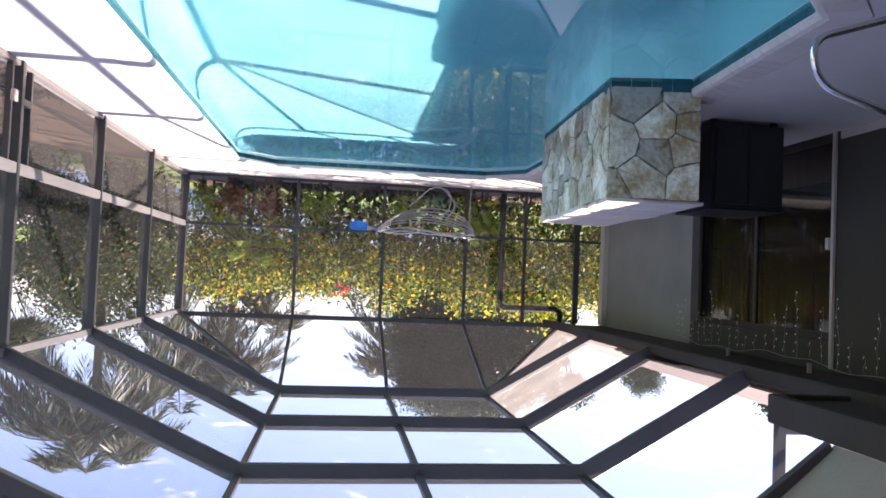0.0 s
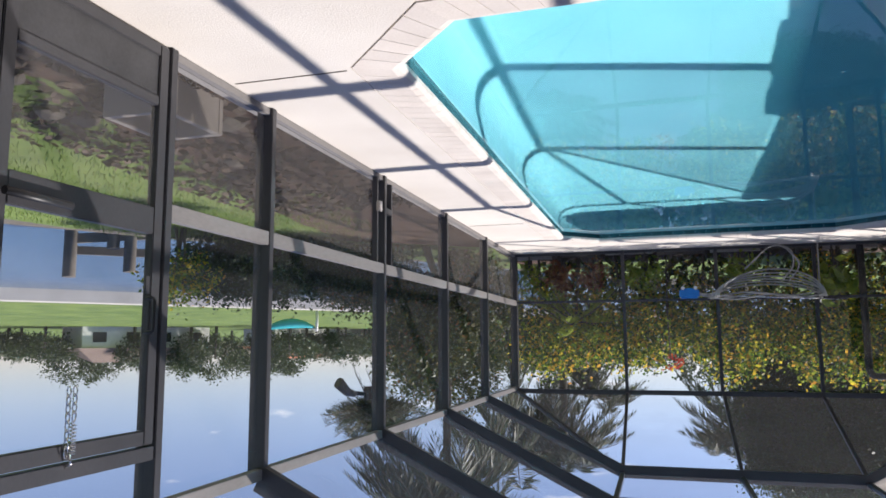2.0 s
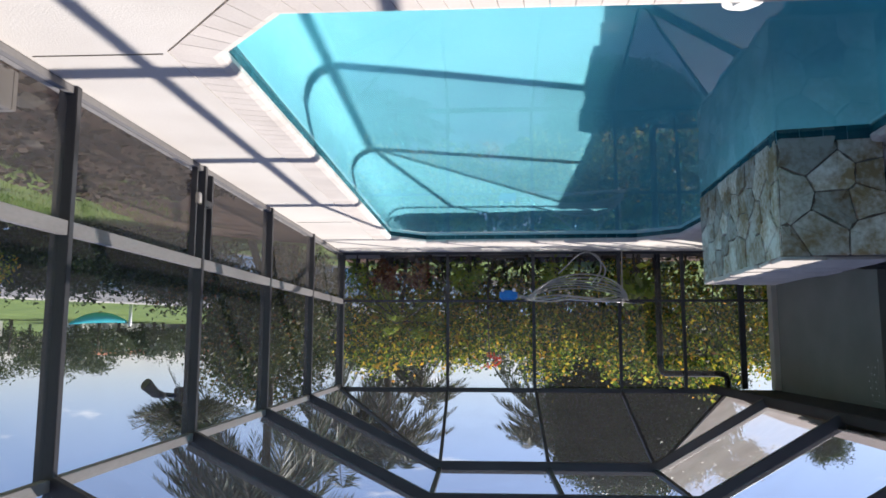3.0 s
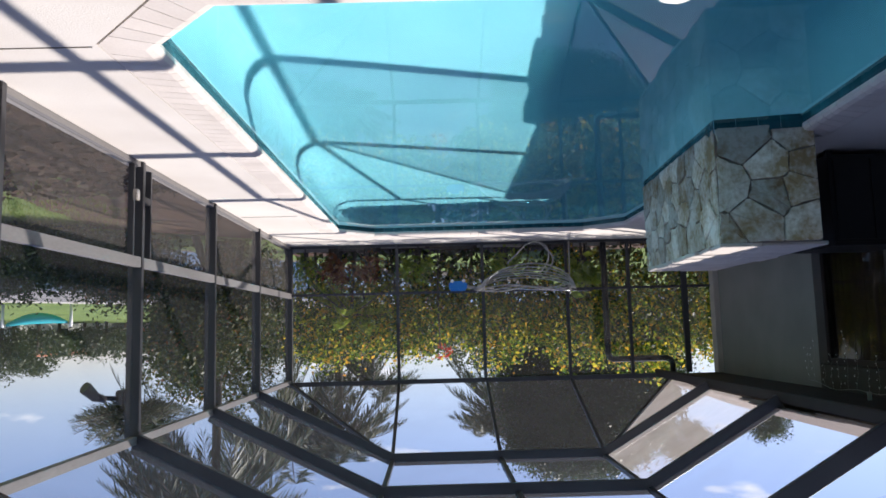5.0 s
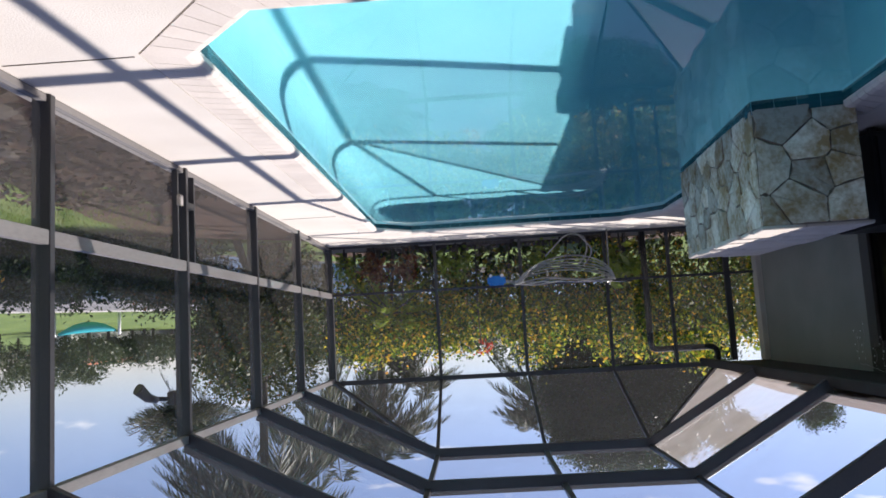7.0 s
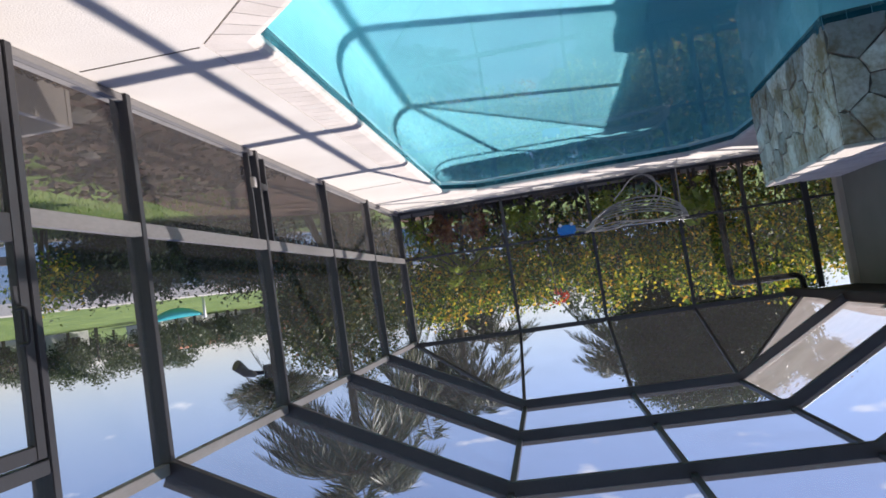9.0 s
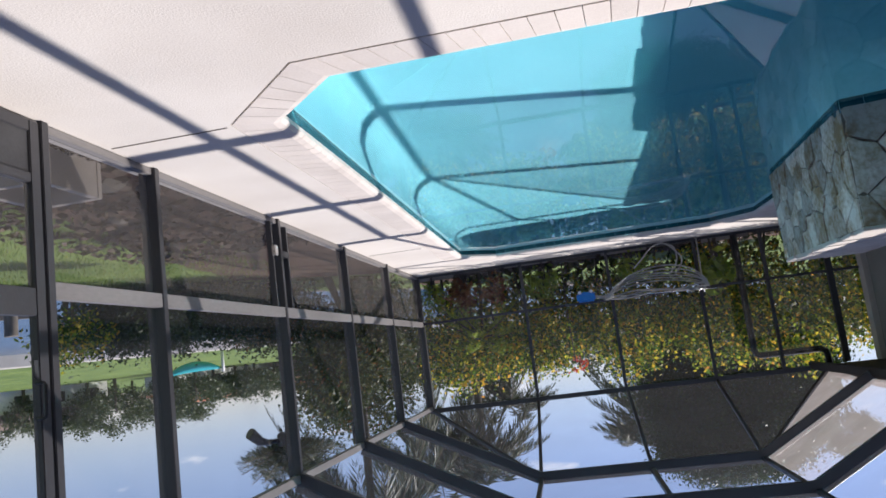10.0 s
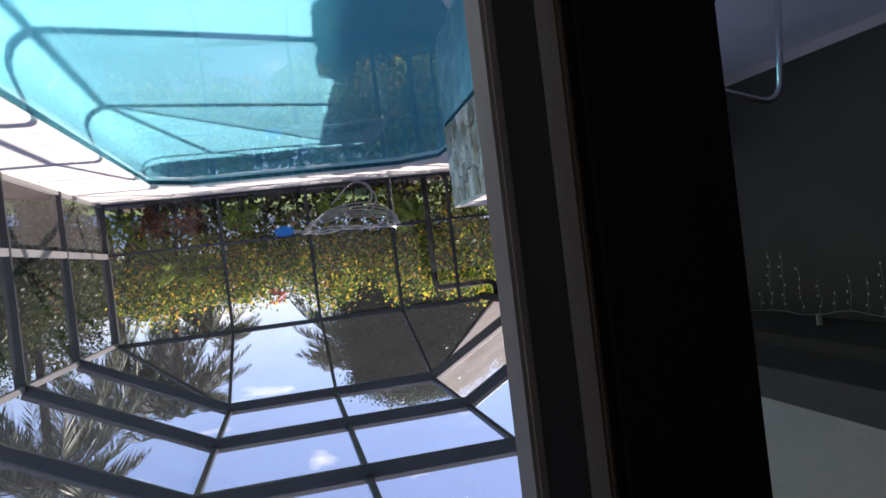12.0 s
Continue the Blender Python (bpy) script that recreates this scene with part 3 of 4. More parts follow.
for a, b in zip(far_x, far_x[1:]):
    hi, lo = a - (PW / 2 if a != RX else 0), b + (PW / 2 if b != far_x[-1] else 0)
    cpart("sill", box(lo, hi, FY + 0.005, FY + 0.05, 0.003, 0.05, 0.003))
    cpart("chair_rail", box(lo, hi, FY + 0.005, FY + 0.05, RAIL - 0.045, RAIL, 0.003))
    cpart("screen_panel", quad((lo, FY + 0.04, 0.05), (hi, FY + 0.04, 0.05), (hi, FY + 0.04, RAIL - 0.045), (lo, FY + 0.04, RAIL - 0.045)), SCREEN)
    cpart("screen_panel", quad((lo, FY + 0.04, RAIL), (hi, FY + 0.04, RAIL), (hi, FY + 0.04, EAVE - 0.03), (lo, FY + 0.04, EAVE - 0.03)), SCREEN)
cpart("eave_beam", box(HX + 0.12, OUT, FY, FY + 0.06, EAVE - 0.03, EAVE + 0.05, 0.003))
# roof frames: slope, flat, slope
BD = 0.17
for k, y in enumerate(POST_Y + [2.55]):
    a, b, c, d = (RX + 0.04, y, EAVE - 0.01), (MX[0], y, ROOF), (MX[2], y, ROOF), ((HX + 0.07, y, EAVE + 0.02) if y > 5.4 else (-2.06, y, 2.66))
    cpart("rafter", beam(a, b, PW, BD))
    cpart("roof_beam", beam((MX[0] + 0.03, y, ROOF), (MX[2] - 0.03, y, ROOF), PW + 0.004, BD))
    cpart("rafter", beam(c, d, PW, BD))
# lines along the roof
for x, z in ((MX[0], ROOF + 0.03), (MX[1], ROOF + 0.03), (MX[2], ROOF + 0.03)):
    ylist = POST_Y + [2.55]
    for a, b in zip(ylist, ylist[1:]):
        cpart("purlin", beam((x, a - PW / 2, z), (x, b + PW / 2, z), 0.06, 0.06))
# far hip: three posts lean in, two hips
y0 = POST_Y[0] + 0.03
for x in MX:
    cpart("hip_stud", beam((x, FY + 0.02, EAVE + 0.04), (x, y0, ROOF - 0.02), 0.05, 0.05))
cpart("hip_rafter", beam((RX + 0.03, FY + 0.02, EAVE), (MX[0] + 0.05, y0, ROOF - 0.02), 0.05, 0.06))
cpart("hip_rafter", beam((-2.95, FY + 0.02, EAVE + 0.02), (MX[2] - 0.05, y0, ROOF - 0.02), 0.05, 0.06))
# roof screens
ylist = [POST_Y[0], POST_Y[1], POST_Y[2], POST_Y[3], 2.55]
for k, (a, b) in enumerate(zip(ylist, ylist[1:])):
    cpart("screen_panel", quad((RX + 0.03, a, EAVE), (RX + 0.03, b, EAVE), (MX[0], b, ROOF + 0.03), (MX[0], a, ROOF + 0.03)), SCREEN_HAZE)
    cpart("screen_panel", quad((MX[0], a, ROOF + 0.03), (MX[0], b, ROOF + 0.03), (MX[1], b, ROOF + 0.03), (MX[1], a, ROOF + 0.03)), SCREEN_HAZE)
    cpart("screen_panel", quad((MX[1], a, ROOF + 0.03), (MX[1], b, ROOF + 0.03), (MX[2], b, ROOF + 0.03), (MX[2], a, ROOF + 0.03)), SCREEN_HAZE)
    low = (HX + 0.08, EAVE + 0.06) if k < 2 else (-2.06, 2.612)
    cpart("roof_sheet" if k in (0, 3) else "screen_panel", quad((MX[2], a, ROOF + 0.03), (MX[2], b, ROOF + 0.03), (low[0], b, low[1]), (low[0], a if k != 2 else 5.40, low[1])), (SHEET, SCREEN, SCREEN, SHEET_PAN)[k], "beige roof sheet" if k in (0, 3) else "")
cpart("screen_panel", poly([(RX + 0.03, FY + 0.02, EAVE), (RX + 0.03, y0, EAVE), (MX[0], y0, ROOF)]), SCREEN)
cpart("roof_sheet", poly([(-2.95, FY + 0.02, EAVE + 0.06), (HX + 0.1, y0, EAVE + 0.09), (MX[2], y0, ROOF)]), SHEET, "beige translucent roof sheet")
edge = [RX + 0.03] + MX + [-2.95]
for i in range(4):
    xa, xb = edge[i], edge[i + 1]
    top = [(MX[max(0, min(2, i - 1 if i else 0))], y0, ROOF), (MX[max(0, min(2, i))], y0, ROOF)]
    pts = [(xa, FY + 0.02, EAVE + 0.05), (xb, FY + 0.02, EAVE + 0.05)] + ([top[1], top[0]] if 0 < i < 3 else [top[1]])
    cpart("screen_panel", poly(pts), SCREEN)

# step in the cage beside the eave
step = thing("riser_frame", "dark upright screen frame over the house eave", "screen frame", kind="structure")
part("upright", box(-2.17, -2.10, 5.36, 5.42, 2.62, 3.45, 0.004), BRONZE, step)
part("sill", box(-3.6, -2.17, 5.36, 5.42, 2.62, 2.69, 0.004), BRONZE, step)
part("brace", beam((-2.25, 5.40, 3.42), (-3.5, 5.40, 2.75), 0.05, 0.10, up=(0, 1, 0)), BRONZE, step)
part("sheet", quad((-2.55, 5.41, 2.69), (-3.6, 5.41, 2.69), (-3.6, 5.41, 3.45), (-2.55, 5.41, 3.45)), SHEET, step, "beige translucent sheet")

# ---- screen door in the garden wall ----
door = thing("screen_door", "closed bronze screen door with lever handle", "screen door")
x0, x1 = RX + 0.005, RX + 0.045
part("head", box(x0, x1 + 0.01, 2.58, 3.61, 2.08, 2.15, 0.004), BRONZE, cage)
part("transom_screen", quad((RX + 0.06, 2.58, 2.15), (RX + 0.06, 3.61, 2.15), (RX + 0.06, 3.61, 2.37), (RX + 0.06, 2.58, 2.37)), SCREEN, cage)
for a, b in ((2.59, 2.66), (3.53, 3.60)):
    part("stile", box(x0, x1, a, b, 0.02, 2.07, 0.005), BRONZE, door)
for z, h in ((0.02, 0.06), (0.30, 0.05), (RAIL - 0.02, 0.14), (2.0, 0.07)):
    part("door_rail", box(x0, x1, 2.66, 3.53, z, z + h, 0.004), BRONZE, door)
part("kick_plate", box(x0 + 0.012, x1 - 0.012, 2.66, 3.53, 0.08, 0.30), LAMPGREY, door, "grey aluminium kick plate")
part("screen_panel", quad((x0 + 0.02, 2.66, 0.35), (x0 + 0.02, 3.53, 0.35), (x0 + 0.02, 3.53, RAIL + 0.03), (x0 + 0.02, 2.66, RAIL + 0.03)), SCREEN_LOW, door)
part("screen_panel", quad((x0 + 0.02, 2.66, RAIL + 0.11), (x0 + 0.02, 3.53, RAIL + 0.11), (x0 + 0.02, 3.53, 2.0), (x0 + 0.02, 2.66, 2.0)), SCREEN, door)
pull = part("handle", tube(rounded([(x0, 3.50, 1.35), (x0 - 0.05, 3.50, 1.35), (x0 - 0.05, 3.50, 1.52), (x0, 3.50, 1.52)], 0.02), 0.009), PIPE, door, "black pull handle")
part("lock_plate", box(x0 - 0.006, x0, 3.485, 3.515, 1.24, 1.33, 0.002), LAMPGREY, pull)
part("closer", tube([(x0 - 0.03, 2.62, 0.98), (x0 - 0.03, 2.96, 0.985)], 0.018), PIPE, door, "black pneumatic door closer")

# chain and spring at the door head
chain = thing("door_chain", "steel safety chain with a spring at the door head", "chain")
for k in range(8):
    z = 2.03 - 0.036 * k
    tw = k % 2
    ring = [(RX - 0.012 + (0.011 * math.cos(a) if tw else 0), 3.02 + (0 if tw else 0.011 * math.cos(a)), z + 0.024 * math.sin(a)) for a in (q * math.tau / 10 for q in range(11))]
    part("link", tube(ring, 0.0035, 5, caps=False), CHROME, chain)
    ring2 = [(p[0], p[1] + 0.035, p[2] - 0.002) for p in ring]
    if k > 3:
        part("link", tube(ring2, 0.0035, 5, caps=False), CHROME, chain)
part("spring", tube([(RX - 0.012 + 0.012 * math.cos(a), 3.055 + 0.012 * math.sin(a), 2.05 - 0.022 * a / math.tau * 0.7) for a in (q * math.tau / 8 for q in range(73))], 0.003, 5), CHROME, chain)
part("hook", tube([(RX + 0.01, 3.04, 2.10), (RX - 0.02, 3.04, 2.08), (RX - 0.014, 3.04, 2.04)], 0.005, 6), CHROME, chain)

# ---- dark jamb beside the walker ----
jamb = thing("patio_post", "timber patio door post, silhouette painted near black, with a grey metal channel", "door post", kind="structure")
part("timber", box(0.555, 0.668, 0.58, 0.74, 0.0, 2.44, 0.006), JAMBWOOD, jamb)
part("channel", box(0.58, 0.675, 0.745, 0.80, 0.0, 2.44, 0.004), CHANNEL, jamb, "grey metal channel")
part("stop", box(0.668, 0.674, 0.586, 0.624, 0.0, 2.44, 0.002), JAMBSTRIP, jamb, "lighter brown stop strip")

# ---- pool rail ----
rail = thing("grab_rail", "polished steel pool grab rail fixed to the deck", "grab rail")
part("tube", tube(rounded([(-1.64, 3.72, 0.0), (-1.64, 3.72, 0.21), (-1.15, 3.72, 0.37), (-1.20, 3.72, 0.60), (-1.96, 3.72, 0.82), (-2.04, 3.72, 0.0)], 0.15, 8), 0.019, 12), CHROME, rail)
for p in ((-1.64, 3.72), (-2.04, 3.72)):
    part("flange", tube([(p[0], p[1], 0.002), (p[0], p[1], 0.012), (p[0], p[1], 0.03)], 0.055, 16, r_end=0.03), CHROME, rail)

# ---- stone planter ----
PLAN = [(-1.88, 6.22), (-1.12, 6.375), (-1.262, 8.88), (-2.05, 8.92), (-1.98, 6.55)]
PH = 0.90
planter = thing("stone_planter", "raised planter faced with pale irregular flagstones beside the pool", "planter")
bm = bmesh.new()
lo = [bm.verts.new((*p, -0.02)) for p in PLAN]
hi = [bm.verts.new((*p, PH)) for p in PLAN]
bm.faces.new(lo)
bm.faces.new(hi)
for i in range(5):
    bm.faces.new((lo[i], lo[(i + 1) % 5], hi[(i + 1) % 5], hi[i]))
part("core", bm, MORTAR, planter)
cap_rng = random.Random(23)
near_in, near_out = Vector((-1.98, 6.30, 0)), Vector((-1.09, 6.35, 0))
far_in, far_out = Vector((-2.07, 8.92, 0)), Vector((-1.23, 8.90, 0))
cuts = [0.0, 0.11, 0.25, 0.36, 0.52, 0.64, 0.80, 1.0]
for a, b in zip(cuts, cuts[1:]):
    split = cap_rng.uniform(0.40, 0.62)
    for s0, s1 in ((0.0, split), (split, 1.0)):
        corners = []
        for t, s_ in ((a, s0), (a, s1), (b, s1), (b, s0)):
            p = near_in.lerp(far_in, t).lerp(near_out.lerp(far_out, t), s_)
            if s_ == 1.0:
                p += Vector((cap_rng.uniform(-0.03, 0.05), 0, 0))
            if t == 0.0:
                p += Vector((0, cap_rng.uniform(-0.05, 0.0), 0))
            corners.append(p)
        mid = sum(corners, Vector()) / 4
        hgt = cap_rng.uniform(0.028, 0.052)
        bm = bmesh.new()
        hexa(bm, [tuple(q + (mid - q) * 0.02 + Vector((0, 0, PH))) for q in corners] + [tuple(q + (mid - q) * 0.04 + Vector((0, 0, PH + hgt))) for q in corners])
        bmesh.ops.bevel(bm, geom=bm.edges[:], offset=0.006, segments=1, affect="EDGES")
        part("cap_stone", bm, CAPSTONE, planter, "pale cap flagstone")


def clip(pts, n, c):
    out = []
    for a, b in zip(pts, pts[1:] + pts[:1]):
        da, db = a.dot(n) - c, b.dot(n) - c
        if da <= 0:
            out.append(a)
        if da * db < 0:
            out.append(a + (b - a) * (da / (da - db)))
    return out


def flagstones(p, q, height, count, rng, parent, wide=1.0):
    """Irregular flat stones with open joints over an upright face from p to q."""
    p, q = Vector((*p, 0)), Vector((*q, 0))
    ln = (q - p).length
    ax = (q - p) / ln
    nrm = Vector((ax.y, -ax.x, 0))
    seeds = []
    tries = 0
    while len(seeds) < count and tries < 4000:
        tries += 1
        s = Vector((rng.uniform(0, ln), rng.uniform(0.0, height)))
        if all(((s.x - o.x) ** 2 / wide ** 2 + (s.y - o.y) ** 2) > (0.62 * math.sqrt(ln * height / count)) ** 2 for o in seeds):
            seeds.append(s)
    for s in seeds:
        cell = [Vector((0, -0.07)), Vector((ln, -0.07)), Vector((ln, height)), Vector((0, height))]
        for o in seeds:
            if o is not s:
                n = (o - s).normalized()
                cell = clip(cell, n, n.dot((o + s) / 2) - 0.0012)
                if len(cell) < 3:
                    break
        if len(cell) < 3:
            continue
        mid = sum(cell, Vector((0, 0))) / len(cell)
        pts = []
        for a, b in zip(cell, cell[1:] + cell[:1]):
            for t in (0.06, 0.5, 0.94):
                w = a.lerp(b, t)
                if t == 0.5:
                    w = w + (mid - w) * rng.uniform(0.0, 0.10)
                pts.append(w)
        proud = rng.uniform(0.008, 0.026)
        bm = bmesh.new()
        back = [bm.verts.new(p + ax * w.x + Vector((0, 0, w.y)) - nrm * 0.004) for w in pts]
        front = []
        for w in pts:
            i = w + (mid - w) * 0.025
            front.append(bm.verts.new(p + ax * i.x + Vector((0, 0, i.y)) + nrm * (proud + rng.uniform(-0.006, 0.006))))
        top = bm.verts.new(p + ax * mid.x + Vector((0, 0, mid.y)) + nrm * (proud + 0.006))
        k = len(pts)
        for i in range(k):
            j = (i + 1) % k
            bm.faces.new((back[i], back[j], front[j], front[i]))
            bm.faces.new((front[i], front[j], top))
        part("stone", bm, STONE, parent)


rng = random.Random(11)
flagstones(PLAN[0], PLAN[1], PH, 10, rng, planter, 1.1)
flagstones(PLAN[1], PLAN[2], PH, 40, rng, planter, 1.5)

cab = thing("patio_cabinet", "low black cabinet standing behind the stone planter", "cabinet")
part("body", box(-3.09, -2.34, 6.88, 7.60, 0.05, 0.86, 0.008), BLACKBOX, cab)
part("top", box(-3.10, -2.335, 6.87, 7.605, 0.86, 0.885, 0.006), BLACKBOX, cab)
for x in (-3.05, -2.71):
    part("door", box(x, x + 0.33, 6.862, 6.88, 0.10, 0.83, 0.004), BLACKBOX, cab)
for x in (-3.05, -2.42):
    for y in (6.93, 7.52):
        part("foot", box(x, x + 0.05, y, y + 0.05, 0.0, 0.05), BLACKBOX, cab)

# ---- things on the far wall ----
vac = thing("pool_vacuum", "blue pool vacuum head on a pole laid along the chair rail", "pool vacuum")
yv = FY - 0.06
bm = box(0.66, 0.98, yv - 0.06, yv + 0.05, 0.70, 0.87, 0.03)
head = part("head", bm, BLUE, vac, "blue plastic vacuum head")
for x in (0.72, 0.92):
    part("wheel", tube([(x, yv - 0.075, 0.70), (x, yv - 0.055, 0.70)], 0.03, 12), WHITE, head)
part("neck", tube([(0.68, yv, 0.80), (0.50, yv, 0.83)], 0.03), HOSE, vac)
part("pole", tube([(0.52, yv, 0.83), (-1.55, yv - 0.01, 0.93)], 0.014), CHROME, vac, "long metal pole")
hose = thing("vacuum_hose", "coiled grey vacuum hose hung over the chair rail", "hose")
sag = random.Random(4)
for k in range(6):
    depth = 0.20 + 0.05 * k
    x0_, x1_ = 0.52 - 0.03 * k, -1.20 - 0.02 * (k % 3)
    pts = []
    for i in range(25):
        t = i / 24
        ca, sa = math.cos(math.pi * t), math.sin(math.pi * t)
        pts.append(((x0_ + x1_) / 2 + (x0_ - x1_) / 2 * ca, yv - 0.03 - 0.026 * k, 0.88 - depth * sa + 0.012 * math.sin(9 * t + k)))
    part("loop", tube(pts, 0.013, 8), HOSE, hose)
for k in range(3):
    pts = [(0.45 - 1.66 * i / 20, yv - 0.03 - 0.03 * k, 0.865 - 0.02 * k + 0.035 * math.sin(i * 0.42 + k)) for i in range(21)]
    part("strand", tube(pts, 0.013, 8), HOSE, hose)
part("tail", tube(rounded([(-0.62, yv - 0.16, 0.60), (-0.80, yv - 0.16, 0.40), (-0.78, yv - 0.2, 0.10), (-0.45, yv - 0.26, 0.03), (-0.20, yv - 0.25, 0.28), (-0.05, yv - 0.2, 0.42)], 0.2), 0.013), HOSE, hose)
part("tail", tube(rounded([(-0.72, yv - 0.15, 0.62), (-0.92, yv - 0.16, 0.36), (-0.60, yv - 0.3, 0.04), (-0.30, yv - 0.3, 0.02)], 0.2), 0.013), HOSE, hose)
leaner = thing("leaf_net_pole", "pale pole leaning upright against the screen", "pole")
part("shaft", tube([(-1.17, yv - 0.10, 0.0), (-1.18, FY - 0.02, 0.97)], 0.012), HOSE, leaner)

pipe = thing("solar_pipe", "black heater pipe rising outside the far screen", "pipe")
yp = 13.62
part("riser", tube(rounded([(-1.86, yp, -0.17), (-1.86, yp, 2.16), (-3.02, yp, 2.16), (-3.02, yp, 2.50)], 0.14, 8), 0.055, 12), PIPE, pipe)

flood = thing("floodlight", "dark floodlight on a bracket fixed to a cage post", "floodlight")
part("bracket", box(OUT, OUT + 0.07, 6.74, 6.86, 1.98, 2.10, 0.01), LAMPGREY, flood)
for dy in (-0.34,):
    part("arm", tube([(OUT + 0.05, 6.78, 2.05), (OUT + 0.10, 6.78 + dy * 0.5, 2.03)], 0.02), LAMPGREY, flood)
    lamp = part("lamp_head", tube([(OUT + 0.10, 6.78 + dy * 0.5, 2.04), (OUT + 0.13, 6.78 + dy * 0.8, 2.01), (OUT + 0.17, 6.78 + dy * 1.05, 1.93)], 0.028, 14, r_end=0.052), LAMPGREY, flood)
    part("lens", tube([(OUT + 0.170, 6.78 + dy * 1.05, 1.93), (OUT + 0.174, 6.78 + dy * 1.07, 1.925)], 0.047, 14), BLACKBOX, lamp, "dark lamp lens")

# icicle lights under the eave
lights = thing("icicle_lights", "unlit icicle light string hanging under the eave", "string lights")
rng = random.Random(5)
bm = bmesh.new()
bulbs = bmesh.new()
y = 3.6
cord = []
while y < 9.9:
    zt = 2.33 + 0.03 * math.sin(y * 2.3) + 0.02 * math.sin(y * 7)
    cord.append((-3.50 + rng.uniform(-0.02, 0.02), y, zt))
    drop = rng.choice((0.18, 0.3, 0.42, 0.55, 0.68))
    pts = [(-3.50 + rng.uniform(-0.015, 0.015), y + rng.uniform(-0.015, 0.015), zt - drop * i / 5) for i in range(6)]
    tube(pts, 0.0014, 4, bm=bm)
    z = zt - 0.07
    while z > zt - drop:
        bx, by = -3.49 + rng.uniform(-0.02, 0.02), y + rng.uniform(-0.02, 0.02)
        bmesh.ops.create_cone(bulbs, cap_ends=True, segments=5, radius1=0.0055, radius2=0.002, depth=0.02, matrix=Matrix.Translation((bx, by, z)))
        z -= 0.085
    y += rng.uniform(0.13, 0.24)
tube(cord, 0.003, 5, bm=bm)
part("wire", bm, WIRE, lights)
tagged(part("bulbs", bulbs, BULB, lights, "small clear bulbs"), kind="stuff")
for yh in (4.0, 5.5, 7.0, 8.5):
    part("clip", box(-3.52, -3.48, yh, yh + 0.02, 2.34, 2.436), WIRE, lights)

lid = thing("chlorine_float", "round white chlorine dispenser floating by the pool edge", "pool float")
part("disc", tube([(0.02, 3.86, WATER_Z - 0.02), (0.02, 3.86, WATER_Z + 0.025)], 0.10, 24), WHITE, lid)
part("cap", tube([(0.02, 3.86, WATER_Z + 0.025), (0.02, 3.86, WATER_Z + 0.05)], 0.05, 16), WHITE, lid)
bench = thing("planter_box", "pale weathered timber planter box lying beside the screen wall", "planter box")
for lims in ((4.25, 4.75, 4.20, 4.25, -0.15, 0.12), (4.25, 4.75, 4.75, 4.80, -0.15, 0.12), (4.25, 4.30, 4.25, 4.75, -0.15, 0.12), (4.70, 4.75, 4.25, 4.75, -0.15, 0.12)):
    part("board", box(*lims, 0.005), TRIM, bench)
for lims in ((3.03, 3.77, 4.196, 4.204), (0.60, 0.608, -1.8, 3.45), (-2.05, -2.042, -1.8, 3.45), (3.03, 3.77, 9.996, 10.004)):
    slab_ob("deck_joint", (*lims, 0.0005, 0.004), MORTAR, "dark sawn joint in the deck", "joint")

for k in range(9):
    x = -4.0 + 0.9 * k
    slab_ob("bed_edging", (x, x + 0.82, 13.92, 13.97, -0.12, 0.02 + 0.02 * (k % 3)), TIMBER if k % 2 else TRIM, "pale weathered edging board of the planting bed", "edging", 0.005)

# ---- planting ----
R = np.random.default_rng(7)


def hedge():
    th = thing("hedge", "sun-backed mixed hedge with yellow-green leaves behind the screen", "hedge")

    def top(x):
        return 2.22 + 0.20 * np.sin(x * 1.7) + 0.16 * np.sin(x * 4.1 + 1) + np.where(x < -0.2, 0.08, 0) - np.where((x > 0.3) & (x < 1.9), 0.42, 0)
    # sunlit outer clumps, thinner towards the ground
    m = 900
    cx = R.uniform(-5.4, 3.95, m)
    cz = 0.1 + (top(cx) - 0.15) * R.uniform(0, 1, m) ** 0.7
    cy = 14.35 + R.uniform(0, 1.0, m) * 0.7
    c = np.stack([cx, cy, cz], 1)
    pos = (c[:, None, :] + R.normal(size=(m, 34, 3)) * np.array([0.15, 0.11, 0.14])).reshape(-1, 3)
    leaf_mesh("leaves", pos, 0.082, HEDGE_L, R, ratio=0.6, parent=th)
    # darker leaves at the back paint the hedge's inner shade and block the sky
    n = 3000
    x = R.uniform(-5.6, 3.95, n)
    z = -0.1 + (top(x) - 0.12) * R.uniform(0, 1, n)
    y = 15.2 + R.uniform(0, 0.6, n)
    leaf_mesh("shade_leaves", np.stack([x, y, z], 1), 0.20, BUSH_L, R, ratio=0.6, parent=th)
    rr = random.Random(3)
    for k in range(16):
        xx = -4.2 + 0.52 * k + rr.uniform(-0.1, 0.1)
        part("stem", tube([(xx, 14.7, -0.18), (xx + rr.uniform(-0.15, 0.15), 14.75, 0.8), (xx + rr.uniform(-0.3, 0.3), 14.8, 1.8)], 0.025, 6, r_end=0.01), BARK, th)


